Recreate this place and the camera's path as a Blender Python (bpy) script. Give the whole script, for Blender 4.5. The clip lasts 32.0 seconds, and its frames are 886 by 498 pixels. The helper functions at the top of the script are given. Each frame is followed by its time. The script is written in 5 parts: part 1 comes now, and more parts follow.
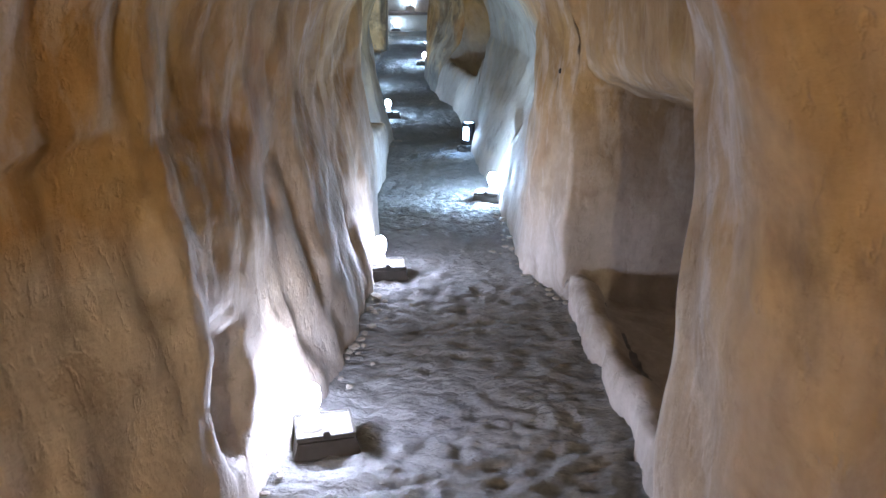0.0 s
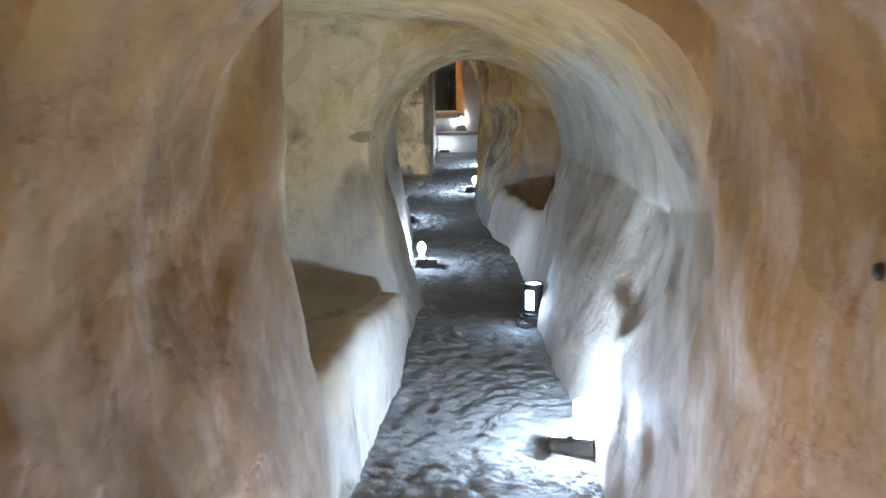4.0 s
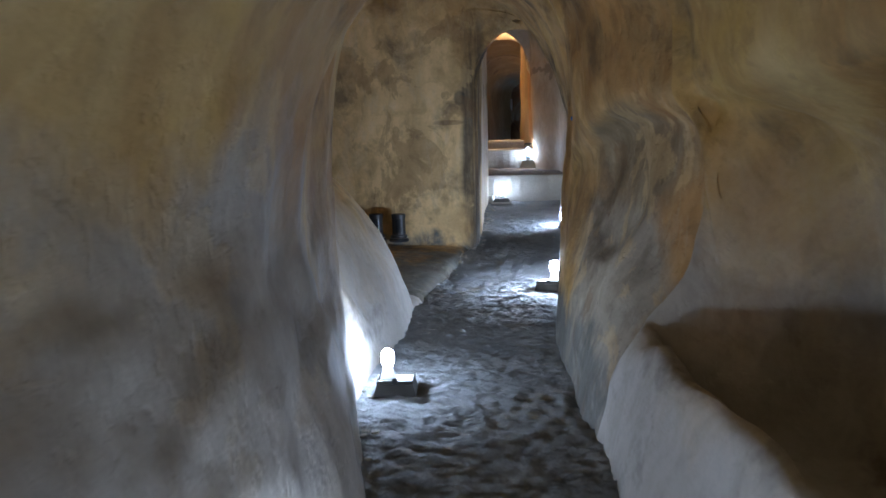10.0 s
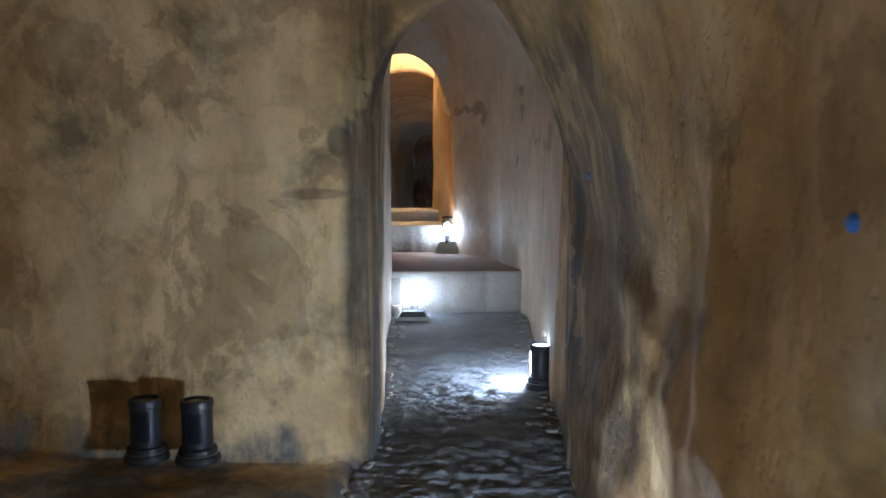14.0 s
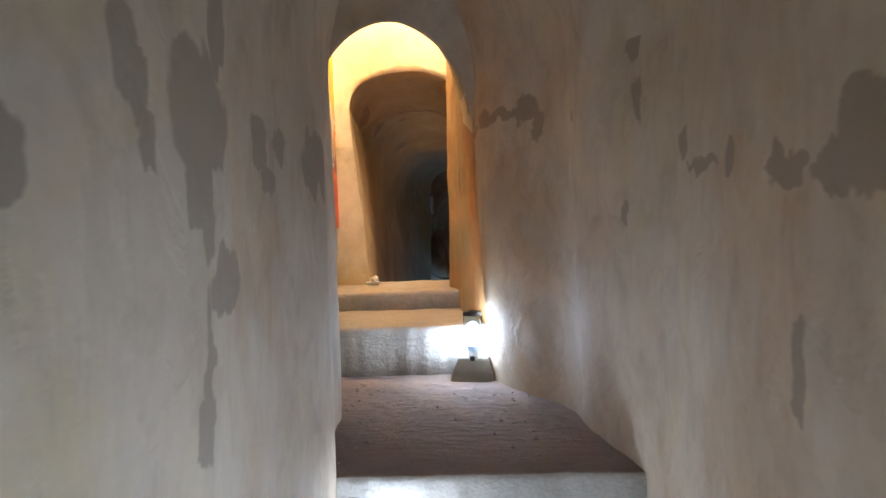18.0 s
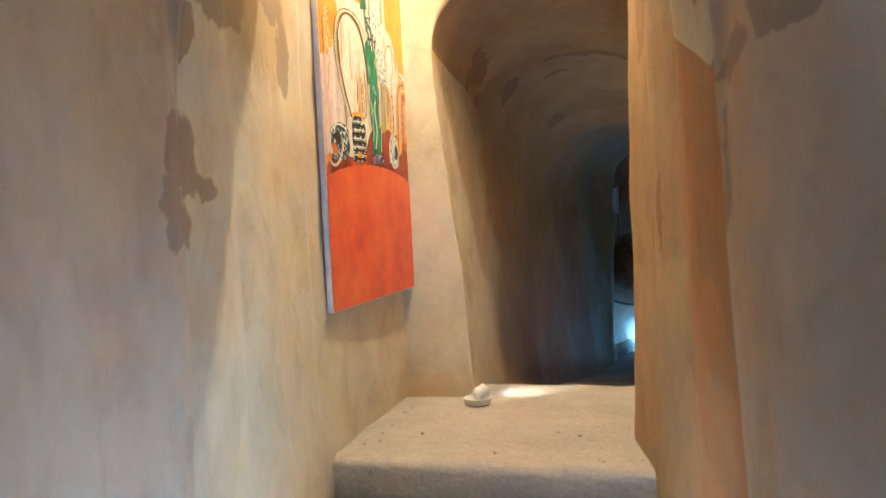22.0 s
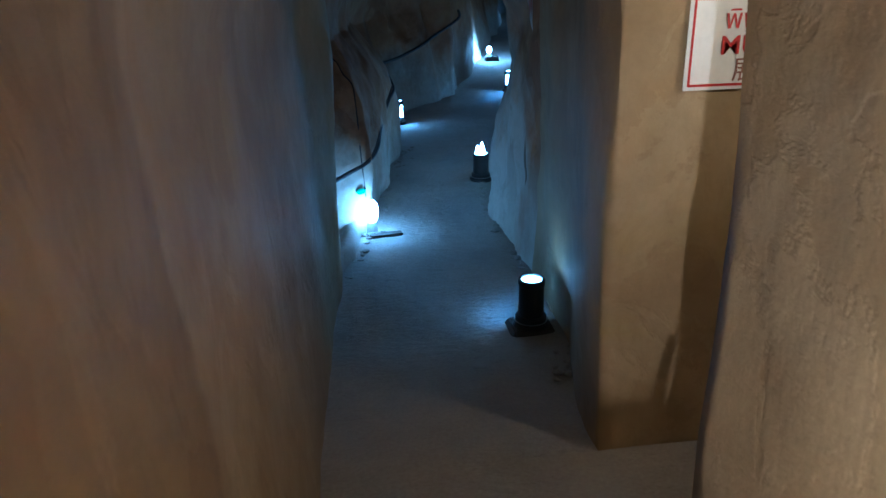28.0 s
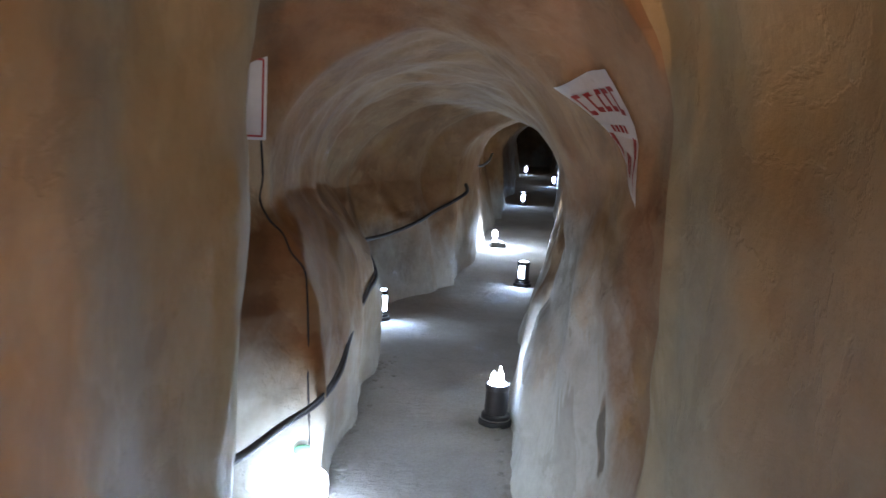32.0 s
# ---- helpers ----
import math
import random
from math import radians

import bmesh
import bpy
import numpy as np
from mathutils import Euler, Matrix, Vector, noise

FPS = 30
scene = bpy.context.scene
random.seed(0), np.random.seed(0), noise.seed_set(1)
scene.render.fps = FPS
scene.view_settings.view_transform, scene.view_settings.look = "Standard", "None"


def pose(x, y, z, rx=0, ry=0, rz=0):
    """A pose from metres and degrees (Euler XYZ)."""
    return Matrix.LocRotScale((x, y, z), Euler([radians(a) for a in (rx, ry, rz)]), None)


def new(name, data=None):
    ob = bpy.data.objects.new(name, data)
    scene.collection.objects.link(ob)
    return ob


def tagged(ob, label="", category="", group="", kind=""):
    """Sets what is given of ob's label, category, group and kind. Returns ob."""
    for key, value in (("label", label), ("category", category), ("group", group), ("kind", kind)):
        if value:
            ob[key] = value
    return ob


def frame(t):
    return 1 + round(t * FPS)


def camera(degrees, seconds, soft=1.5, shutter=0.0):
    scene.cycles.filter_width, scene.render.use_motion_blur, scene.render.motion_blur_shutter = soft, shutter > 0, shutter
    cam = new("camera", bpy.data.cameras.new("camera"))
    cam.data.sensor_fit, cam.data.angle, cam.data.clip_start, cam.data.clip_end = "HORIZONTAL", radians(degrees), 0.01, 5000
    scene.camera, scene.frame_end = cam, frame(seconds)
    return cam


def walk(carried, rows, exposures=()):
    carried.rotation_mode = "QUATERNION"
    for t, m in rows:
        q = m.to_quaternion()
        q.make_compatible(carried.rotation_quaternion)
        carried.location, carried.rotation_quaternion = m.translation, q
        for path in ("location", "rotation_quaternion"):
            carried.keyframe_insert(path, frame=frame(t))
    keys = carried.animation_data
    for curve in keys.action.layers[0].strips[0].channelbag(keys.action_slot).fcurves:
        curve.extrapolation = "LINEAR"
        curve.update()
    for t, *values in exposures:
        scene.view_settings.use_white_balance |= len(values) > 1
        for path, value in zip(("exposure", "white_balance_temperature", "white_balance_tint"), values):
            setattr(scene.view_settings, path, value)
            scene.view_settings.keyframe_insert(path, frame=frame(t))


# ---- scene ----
cam = camera(57.6, 32.0, shutter=0.4)
METRES, EYE, TILT, LEAN, TURN = 30.0, 1.5, -19.0, 0.0, 0.0
ROWS = [
    (0.0, 0.0, 0.0, 0.0, 0.0, 0.0, -0.0),
    (0.5, -0.0007, 0.0072, 0.0016, 0.01, 0.77, 0.0),
    (1.0, -0.0015, 0.0151, 0.004, -0.77, 2.21, 1.04),
    (1.5, -0.0005, 0.0265, 0.0069, -0.52, 3.49, 1.03),
    (2.0, 0.0005, 0.0362, 0.01, 0.1, 4.52, 0.1),
    (2.5, -0.0004, 0.0495, 0.0141, 0.45, 5.29, 0.68),
    (3.0, -0.0003, 0.0659, 0.0176, 1.31, 6.14, 1.3),
    (3.5, 0.0018, 0.0828, 0.022, 3.27, 7.31, 0.52),
    (4.0, 0.002, 0.1013, 0.0269, 4.25, 8.33, 0.08),
    (4.5, 0.0024, 0.1196, 0.0321, 5.48, 8.77, -0.22),
    (6.5, -0.0021, 0.1841, 0.0551, 6.6, 10.39, -0.65),
    (7.0, -0.0051, 0.2015, 0.0598, 6.34, 9.51, 0.05),
    (7.5, -0.0044, 0.2199, 0.0644, 6.92, 9.44, 0.13),
    (8.0, -0.0042, 0.2372, 0.0701, 7.54, 9.72, -0.57),
    (8.5, -0.005, 0.2538, 0.0752, 6.81, 9.65, -0.05),
    (9.0, -0.0049, 0.2729, 0.0796, 8.11, 10.04, -0.88),
    (9.5, -0.0061, 0.2904, 0.0847, 8.97, 10.41, -1.79),
    (10.0, -0.0091, 0.3079, 0.0912, 8.58, 10.61, -1.42),
    (10.5, -0.0108, 0.3289, 0.0961, 9.21, 11.71, -1.51),
    (11.0, -0.0123, 0.3468, 0.1029, 9.13, 11.69, -2.0),
    (11.5, -0.014, 0.3662, 0.1106, 7.63, 12.39, -1.39),
    (12.0, -0.014, 0.3858, 0.1182, 7.11, 12.79, -2.17),
    (12.5, -0.0192, 0.4038, 0.1251, 5.51, 13.68, -1.9),
    (13.0, -0.0239, 0.4206, 0.1334, 2.84, 13.81, -0.71),
    (13.5, -0.0259, 0.4374, 0.1401, 1.77, 14.55, -0.29),
    (15.5, -0.0288, 0.502, 0.1657, -0.89, 14.71, 2.03),
    (16.0, -0.0281, 0.5186, 0.1726, -0.7, 16.16, 2.69),
    (16.5, -0.0269, 0.5354, 0.1793, 0.2, 17.46, 1.88),
    (17.0, -0.0269, 0.5539, 0.1864, 0.8, 17.5, 1.57),
    (17.5, -0.026, 0.5725, 0.1937, 2.77, 17.67, 1.49),
    (18.0, -0.0267, 0.5893, 0.2005, 3.74, 17.41, 0.83),
    (18.5, -0.0277, 0.6071, 0.2086, 4.92, 17.07, 0.6),
    (19.0, -0.0263, 0.6253, 0.2167, 7.17, 17.38, 0.43),
    (19.5, -0.0247, 0.6399, 0.2245, 8.78, 18.02, 0.16),
    (20.0, -0.0245, 0.6538, 0.2298, 9.86, 18.24, -0.1),
    (20.5, -0.0234, 0.6681, 0.2349, 13.19, 17.26, -2.13),
    (21.0, -0.0252, 0.6819, 0.2406, 15.15, 16.58, -2.8),
    (21.5, -0.0284, 0.6942, 0.2464, 15.38, 16.37, -2.34),
    (22.0, -0.0314, 0.7082, 0.2552, 16.83, 15.32, -2.85),
    (22.5, -0.0348, 0.7164, 0.2644, 16.72, 13.84, -3.25),
    (23.0, -0.041, 0.7275, 0.2697, 14.52, 14.4, -1.9),
    (23.5, -0.0461, 0.7416, 0.2742, 13.96, 15.43, -1.7),
    (24.0, -0.05, 0.7557, 0.2809, 12.83, 16.13, -1.43),
    (24.5, -0.0541, 0.7697, 0.2887, 7.36, 14.66, -0.18),
    (25.0, -0.056, 0.7785, 0.2969, 3.44, 12.31, 1.77),
    (25.5, -0.056, 0.7918, 0.2999, 1.63, 9.79, 2.87),
    (26.0, -0.0569, 0.801, 0.3024, 0.18, 6.81, 3.71),
    (26.5, -0.0594, 0.8138, 0.3067, -2.84, 1.09, 4.55),
    (28.5, -0.0577, 0.853, 0.318, -8.0, -3.63, 3.43),
    (29.0, -0.0546, 0.8651, 0.3168, -7.69, 0.81, 2.54),
    (29.5, -0.0537, 0.8773, 0.3179, -6.4, 6.6, 1.31),
    (30.0, -0.0541, 0.8877, 0.3194, -3.95, 7.86, 0.21),
    (30.5, -0.0534, 0.8987, 0.3227, -1.62, 8.19, -1.21),
    (31.0, -0.0538, 0.9086, 0.3258, -3.01, 8.4, -1.17),
    (31.5, -0.0541, 0.9173, 0.3277, -6.62, 8.78, -0.75),
    (32.0, -0.0513, 0.9263, 0.3304, -8.92, 9.03, -0.51),
]
walk(cam, [(t, pose(0, 0, EYE, TILT, LEAN, TURN) @ pose(METRES * x, METRES * y, METRES * z, 90 + pitch, roll, yaw)) for t, x, y, z, yaw, pitch, roll in ROWS],
     exposures=[(0, 0.05, 6600, 12), (3, 0.0, 7200, 15), (4.5, 0.1, 7600, 17), (7, -0.2, 8200, 22), (9, -0.4, 7000, 19), (11, -0.2, 7200, 21), (14, -0.1, 7100, 20), (16, 0.05, 7800, 22), (18.5, 0.2, 7500, 20), (20, 0.35, 7000, 16),
                (22, 0.25, 5700, 7), (24, 0.0, 4600, 1), (25, 0.25, 4600, 2), (26.5, 0.6, 4900, 4), (29, 1.2, 5300, 12), (30.5, 1.95, 9500, 33), (32, 2.45, 10500, 39)])

from mathutils.bvhtree import BVHTree

# ---- light ----
world = bpy.data.worlds.new("world")
world.use_nodes = True
world.node_tree.nodes["Background"].inputs["Color"].default_value = (0.6, 0.5, 0.4, 1)
world.node_tree.nodes["Background"].inputs["Strength"].default_value = 0.0
scene.world = world
COOL = (0.45, 0.69, 1.0)
BLUISH = (0.26, 0.60, 1.0)
NEUTRAL = (0.66, 0.74, 1.0)
WARM = (1.0, 0.83, 0.58)
BULB = 680.0


# ---- materials ----
def material(name, rough=0.8, metal=0.0):
    m = bpy.data.materials.new(name)
    m.use_nodes = True
    b = m.node_tree.nodes["Principled BSDF"]
    b.inputs["Roughness"].default_value, b.inputs["Metallic"].default_value = rough, metal
    return m, m.node_tree.nodes, m.node_tree.links, b


def ramp(nodes, links, source, stops):
    r = nodes.new("ShaderNodeValToRGB")
    e = r.color_ramp.elements
    while len(e) < len(stops):
        e.new(0.5)
    for k, (p, c) in zip(e, stops):
        k.position, k.color = p, (*c, 1) if len(c) == 3 else c
    links.new(source, r.inputs["Fac"])
    return r.outputs["Color"]


def noise_at(nodes, links, scale, detail=6, rough=0.6, stretch=(1, 1, 1), shift=(0, 0, 0), distort=0.0):
    geo = nodes.new("ShaderNodeNewGeometry")
    mp = nodes.new("ShaderNodeMapping")
    mp.inputs["Scale"].default_value, mp.inputs["Location"].default_value = stretch, shift
    links.new(geo.outputs["Position"], mp.inputs["Vector"])
    n = nodes.new("ShaderNodeTexNoise")
    n.inputs["Scale"].default_value, n.inputs["Detail"].default_value = scale, detail
    n.inputs["Roughness"].default_value, n.inputs["Distortion"].default_value = rough, distort
    links.new(mp.outputs["Vector"], n.inputs["Vector"])
    return n.outputs["Fac"]


def mixed(nodes, links, fac, a, b, blend="MIX"):
    m = nodes.new("ShaderNodeMix")
    m.data_type, m.blend_type = "RGBA", blend
    for v, s in ((fac, m.inputs[0]), (a, m.inputs[6]), (b, m.inputs[7])):
        if isinstance(v, (int, float)):
            s.default_value = v
        elif isinstance(v, tuple):
            s.default_value = (*v, 1)
        else:
            links.new(v, s)
    return m.outputs[2]


def bumped(nodes, links, bsdf, height, strength, distance, after=None):
    b = nodes.new("ShaderNodeBump")
    b.inputs["Strength"].default_value, b.inputs["Distance"].default_value = strength, distance
    links.new(height, b.inputs["Height"])
    if after:
        links.new(after, b.inputs["Normal"])
    links.new(b.outputs["Normal"], bsdf.inputs["Normal"])
    return b.outputs["Normal"]


def spots(nodes, links, places, soft=0.12, overhead=False):
    """A mask of stains with ragged edges at (y, z, half width, half height), or at (x, y, ...) overhead."""
    geo = nodes.new("ShaderNodeNewGeometry")
    warp = nodes.new("ShaderNodeTexNoise")
    warp.inputs["Scale"].default_value, warp.inputs["Detail"].default_value = 9.0, 6
    links.new(geo.outputs["Position"], warp.inputs["Vector"])
    move = nodes.new("ShaderNodeVectorMath")
    move.operation = "MULTIPLY_ADD"
    move.inputs[1].default_value, move.inputs[2].default_value = (0.12, 0.17, 0.17), (-0.06, -0.085, -0.085)
    links.new(warp.outputs["Color"], move.inputs[0])
    at = nodes.new("ShaderNodeVectorMath")
    at.operation = "ADD"
    links.new(geo.outputs["Position"], at.inputs[0])
    links.new(move.outputs[0], at.inputs[1])
    low = None
    for y, z, ry, rz in places:
        q = nodes.new("ShaderNodeVectorMath")
        q.operation = "MULTIPLY_ADD"
        q.inputs[1].default_value, q.inputs[2].default_value = ((1 / ry, 1 / rz, 0), (-y / ry, -z / rz, 0)) if overhead else ((0, 1 / ry, 1 / rz), (0, -y / ry, -z / rz))
        links.new(at.outputs[0], q.inputs[0])
        n = nodes.new("ShaderNodeVectorMath")
        n.operation = "LENGTH"
        links.new(q.outputs[0], n.inputs[0])
        d = n.outputs["Value"]
        if low:
            m = nodes.new("ShaderNodeMath")
            m.operation = "MINIMUM"
            links.new(low, m.inputs[0])
            links.new(d, m.inputs[1])
            d = m.outputs[0]
        low = d
    return ramp(nodes, links, low, [(1 - soft, (0.8, 0.8, 0.8)), (1.0, (0, 0, 0))])


def plaster(name, light, mid, dark, stain=(0.10, 0.075, 0.05), stained=0.55, streak=0.5, rough=0.75, bump=0.5, shift=(0, 0, 0), places=(), pits=0.0, strength=0.75, second=(), pale=None, drip=None, clay=0.8, overhead=False, flake=0.0, grime=()):
    m, nodes, links, b = material(name, rough)
    b.inputs["Specular IOR Level"].default_value = 0.3
    big = noise_at(nodes, links, 1.1, 5, 0.6, shift=shift, distort=0.6)
    col = ramp(nodes, links, big, [(0.32, dark), (0.5, mid), (0.68, light)])
    # broad patches where the clay shows more ochre or more red
    hue = noise_at(nodes, links, 0.9, 4, 0.65, shift=(shift[0] + 11, shift[1], shift[2] + 2), distort=1.0)
    col = mixed(nodes, links, clay, col, ramp(nodes, links, hue, [(0.34, (1.0, 0.84, 0.66)), (0.46, (1, 1, 1)), (0.54, (1, 1, 1)), (0.66, (1.0, 0.96, 0.66))]), "MULTIPLY")
    thread = noise_at(nodes, links, 11, 6, 0.66, (1, 1, 0.09), shift, 0.1) if grime else None
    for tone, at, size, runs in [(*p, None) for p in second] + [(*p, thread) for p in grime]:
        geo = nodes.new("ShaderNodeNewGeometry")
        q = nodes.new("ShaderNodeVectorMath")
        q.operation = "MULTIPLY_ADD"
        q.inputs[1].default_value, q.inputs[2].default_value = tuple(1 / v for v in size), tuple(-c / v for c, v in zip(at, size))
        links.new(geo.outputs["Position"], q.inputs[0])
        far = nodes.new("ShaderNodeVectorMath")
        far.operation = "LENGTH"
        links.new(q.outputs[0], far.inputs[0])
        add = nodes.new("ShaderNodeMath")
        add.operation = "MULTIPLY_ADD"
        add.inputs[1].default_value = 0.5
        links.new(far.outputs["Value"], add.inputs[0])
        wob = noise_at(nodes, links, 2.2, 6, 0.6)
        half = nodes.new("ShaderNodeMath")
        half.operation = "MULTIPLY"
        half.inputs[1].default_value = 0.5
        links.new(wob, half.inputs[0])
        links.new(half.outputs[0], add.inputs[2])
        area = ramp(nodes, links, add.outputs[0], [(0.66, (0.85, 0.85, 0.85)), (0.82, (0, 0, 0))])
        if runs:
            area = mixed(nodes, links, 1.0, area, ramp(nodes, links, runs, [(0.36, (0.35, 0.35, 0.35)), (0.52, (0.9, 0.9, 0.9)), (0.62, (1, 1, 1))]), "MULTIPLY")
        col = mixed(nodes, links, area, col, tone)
    peel = None
    if flake:
        # older coats that show where the top coat has flaked, with crisp edges
        peel = noise_at(nodes, links, 1.7, 9, 0.62, (1, 1, 0.8), (shift[0] + 5, shift[1] + 9, shift[2]), 0.5)
        col = mixed(nodes, links, ramp(nodes, links, peel, [(0.555, (0, 0, 0)), (0.575, (flake, flake, flake))]), col, tuple(0.5 * a + 0.5 * c for a, c in zip(dark, stain)))
        col = mixed(nodes, links, ramp(nodes, links, peel, [(0.40, (flake, flake, flake)), (0.43, (0, 0, 0))]), col, tuple(min(0.8, v * 1.18) for v in light))
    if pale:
        # a band of another tone at the wall foot, with a ragged upper edge
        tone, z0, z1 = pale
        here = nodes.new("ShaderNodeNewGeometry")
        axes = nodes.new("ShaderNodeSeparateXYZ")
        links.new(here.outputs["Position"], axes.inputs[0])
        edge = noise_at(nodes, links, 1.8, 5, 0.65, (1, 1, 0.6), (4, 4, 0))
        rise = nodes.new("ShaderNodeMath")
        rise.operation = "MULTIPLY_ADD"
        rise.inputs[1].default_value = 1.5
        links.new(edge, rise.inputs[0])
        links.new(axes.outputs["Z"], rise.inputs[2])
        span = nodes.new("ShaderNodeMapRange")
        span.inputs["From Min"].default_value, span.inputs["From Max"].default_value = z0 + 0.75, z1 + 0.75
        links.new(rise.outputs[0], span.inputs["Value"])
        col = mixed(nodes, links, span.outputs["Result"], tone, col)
    if drip:
        # thin runs of lime wash down the wall
        tone, much = drip
        thin = noise_at(nodes, links, 8, 7, 0.68, (1, 1, 0.35), shift, 0.4)
        area = noise_at(nodes, links, 1.3, 4, 0.6, (1, 1, 0.5), (shift[0], shift[1] + 3, 1))
        where = mixed(nodes, links, 1.0, ramp(nodes, links, thin, [(0.50, (0, 0, 0)), (0.60, (much, much, much))]), ramp(nodes, links, area, [(0.42, (0, 0, 0)), (0.56, (1, 1, 1))]), "MULTIPLY")
        col = mixed(nodes, links, where, col, tone)
    cloud = noise_at(nodes, links, 5.5, 7, 0.62, (1, 1, 0.8), (shift[0] + 3, shift[1], shift[2]), 0.8)
    col = mixed(nodes, links, min(1.0, 0.2 + streak * 0.7), col, ramp(nodes, links, cloud, [(0.36, (0.62, 0.58, 0.53)), (0.52, (0.95, 0.94, 0.93)), (0.66, (1.0, 1.0, 1.0))]), "MULTIPLY")
    run = noise_at(nodes, links, 3.0, 5, 0.55, (1, 1, 0.42 if drip else 0.85), shift, 0.4)
    col = mixed(nodes, links, streak, col, ramp(nodes, links, run, [(0.32, (0.55, 0.5, 0.45)), (0.58, (1, 1, 1))]), "MULTIPLY")
    blot = noise_at(nodes, links, 2.1, 6, 0.62, shift=(shift[0] + 7, shift[1], shift[2]), distort=0.3)
    cover = ramp(nodes, links, blot, [(stained, (0, 0, 0)), (stained + 0.16, (strength, strength, strength))])
    col = mixed(nodes, links, cover, col, stain)
    if places:
        col = mixed(nodes, links, spots(nodes, links, places, overhead=overhead), col, stain)
    fine = noise_at(nodes, links, 26, 8, 0.7, shift=shift)
    col = mixed(nodes, links, min(0.35, bump * 0.55), col, ramp(nodes, links, fine, [(0.3, (0.6, 0.58, 0.55)), (0.65, (1, 1, 1))]), "MULTIPLY")
    links.new(col, b.inputs["Base Color"])
    after = bumped(nodes, links, b, noise_at(nodes, links, 7, 5, 0.55, (1, 1, 1), shift), bump * 0.7, 0.035)
    after = bumped(nodes, links, b, fine, bump, 0.008, after)
    if flake:
        after = bumped(nodes, links, b, ramp(nodes, links, peel, [(0.40, (1, 1, 1)), (0.43, (0.5, 0.5, 0.5)), (0.555, (0.5, 0.5, 0.5)), (0.575, (0, 0, 0))]), 0.35, 0.012, after)
    if pits:
        hole = noise_at(nodes, links, 26, 4, 0.55, (1, 1, 0.55), shift)
        bumped(nodes, links, b, ramp(nodes, links, hole, [(0.30, (0, 0, 0)), (0.42, (1, 1, 1))]), pits, 0.02, after)
    return m


# pale wall-foot tone that puts the cool low lamplight into the plaster colour
LAMPLIT_FOOT = (0.50, 0.455, 0.41)
# the right niche's back and floor are darkened by colour, as if shaded
ROCK = plaster("ochre_rock", (0.53, 0.39, 0.21), (0.46, 0.31, 0.145), (0.36, 0.205, 0.075), (0.11, 0.075, 0.04), flake=0.3, streak=0.4, bump=0.6, stained=0.58, strength=0.6, pits=0.35, pale=(LAMPLIT_FOOT, 0.0, 1.0), drip=((0.72, 0.68, 0.62), 0.35),
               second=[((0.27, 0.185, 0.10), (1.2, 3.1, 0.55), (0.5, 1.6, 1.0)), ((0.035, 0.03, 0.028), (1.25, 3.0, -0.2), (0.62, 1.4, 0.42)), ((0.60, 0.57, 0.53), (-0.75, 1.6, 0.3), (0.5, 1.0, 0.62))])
# the left bay's end wall is toned paler to stand in for missing light
CAVE = plaster("cave_plaster", (0.67, 0.455, 0.20), (0.57, 0.36, 0.145), (0.42, 0.22, 0.075), (0.075, 0.055, 0.04), flake=0.22, streak=0.25, stained=0.57, bump=0.45, shift=(0, 5, 0), pale=(LAMPLIT_FOOT, 0.0, 1.0), pits=0.25,
               # a small notch in the end wall is drawn as a dark dab of shade
               # low inside of the right alcove painted dark, for the low wall's shadow
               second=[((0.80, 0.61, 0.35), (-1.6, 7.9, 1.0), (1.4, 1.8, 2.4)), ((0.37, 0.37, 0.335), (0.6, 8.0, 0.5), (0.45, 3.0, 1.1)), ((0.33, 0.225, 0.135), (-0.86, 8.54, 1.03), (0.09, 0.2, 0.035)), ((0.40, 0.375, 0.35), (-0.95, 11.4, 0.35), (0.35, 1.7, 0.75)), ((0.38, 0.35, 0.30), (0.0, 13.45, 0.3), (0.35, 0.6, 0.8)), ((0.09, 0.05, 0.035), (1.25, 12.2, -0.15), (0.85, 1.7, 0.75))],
               grime=[((0.23, 0.15, 0.085), (-0.93, 8.5, 0.42), (0.16, 0.3, 0.42))])
# wall under the right brow is toned darker in place of shade
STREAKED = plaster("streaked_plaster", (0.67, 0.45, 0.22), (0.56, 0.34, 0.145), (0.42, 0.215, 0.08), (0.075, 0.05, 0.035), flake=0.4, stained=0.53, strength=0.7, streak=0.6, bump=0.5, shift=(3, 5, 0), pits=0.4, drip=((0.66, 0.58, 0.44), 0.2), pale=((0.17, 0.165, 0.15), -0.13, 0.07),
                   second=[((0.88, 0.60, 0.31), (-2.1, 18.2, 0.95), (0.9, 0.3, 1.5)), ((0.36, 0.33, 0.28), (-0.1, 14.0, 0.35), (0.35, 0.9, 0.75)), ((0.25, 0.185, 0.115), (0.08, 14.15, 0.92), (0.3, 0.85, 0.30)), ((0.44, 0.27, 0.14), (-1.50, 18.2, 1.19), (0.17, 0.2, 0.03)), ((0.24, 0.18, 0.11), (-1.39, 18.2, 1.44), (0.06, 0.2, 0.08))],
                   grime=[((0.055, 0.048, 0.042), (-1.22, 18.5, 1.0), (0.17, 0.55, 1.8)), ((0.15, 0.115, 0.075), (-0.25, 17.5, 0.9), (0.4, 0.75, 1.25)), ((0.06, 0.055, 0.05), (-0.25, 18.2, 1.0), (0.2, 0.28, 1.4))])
GREYS = dict(light=(0.61, 0.49, 0.375), mid=(0.56, 0.44, 0.33), dark=(0.50, 0.37, 0.265), stain=(0.29, 0.215, 0.155), stained=0.70, streak=0.2, bump=0.25, clay=0.55, flake=0.12)
GREY = plaster("grey_plaster", **GREYS)
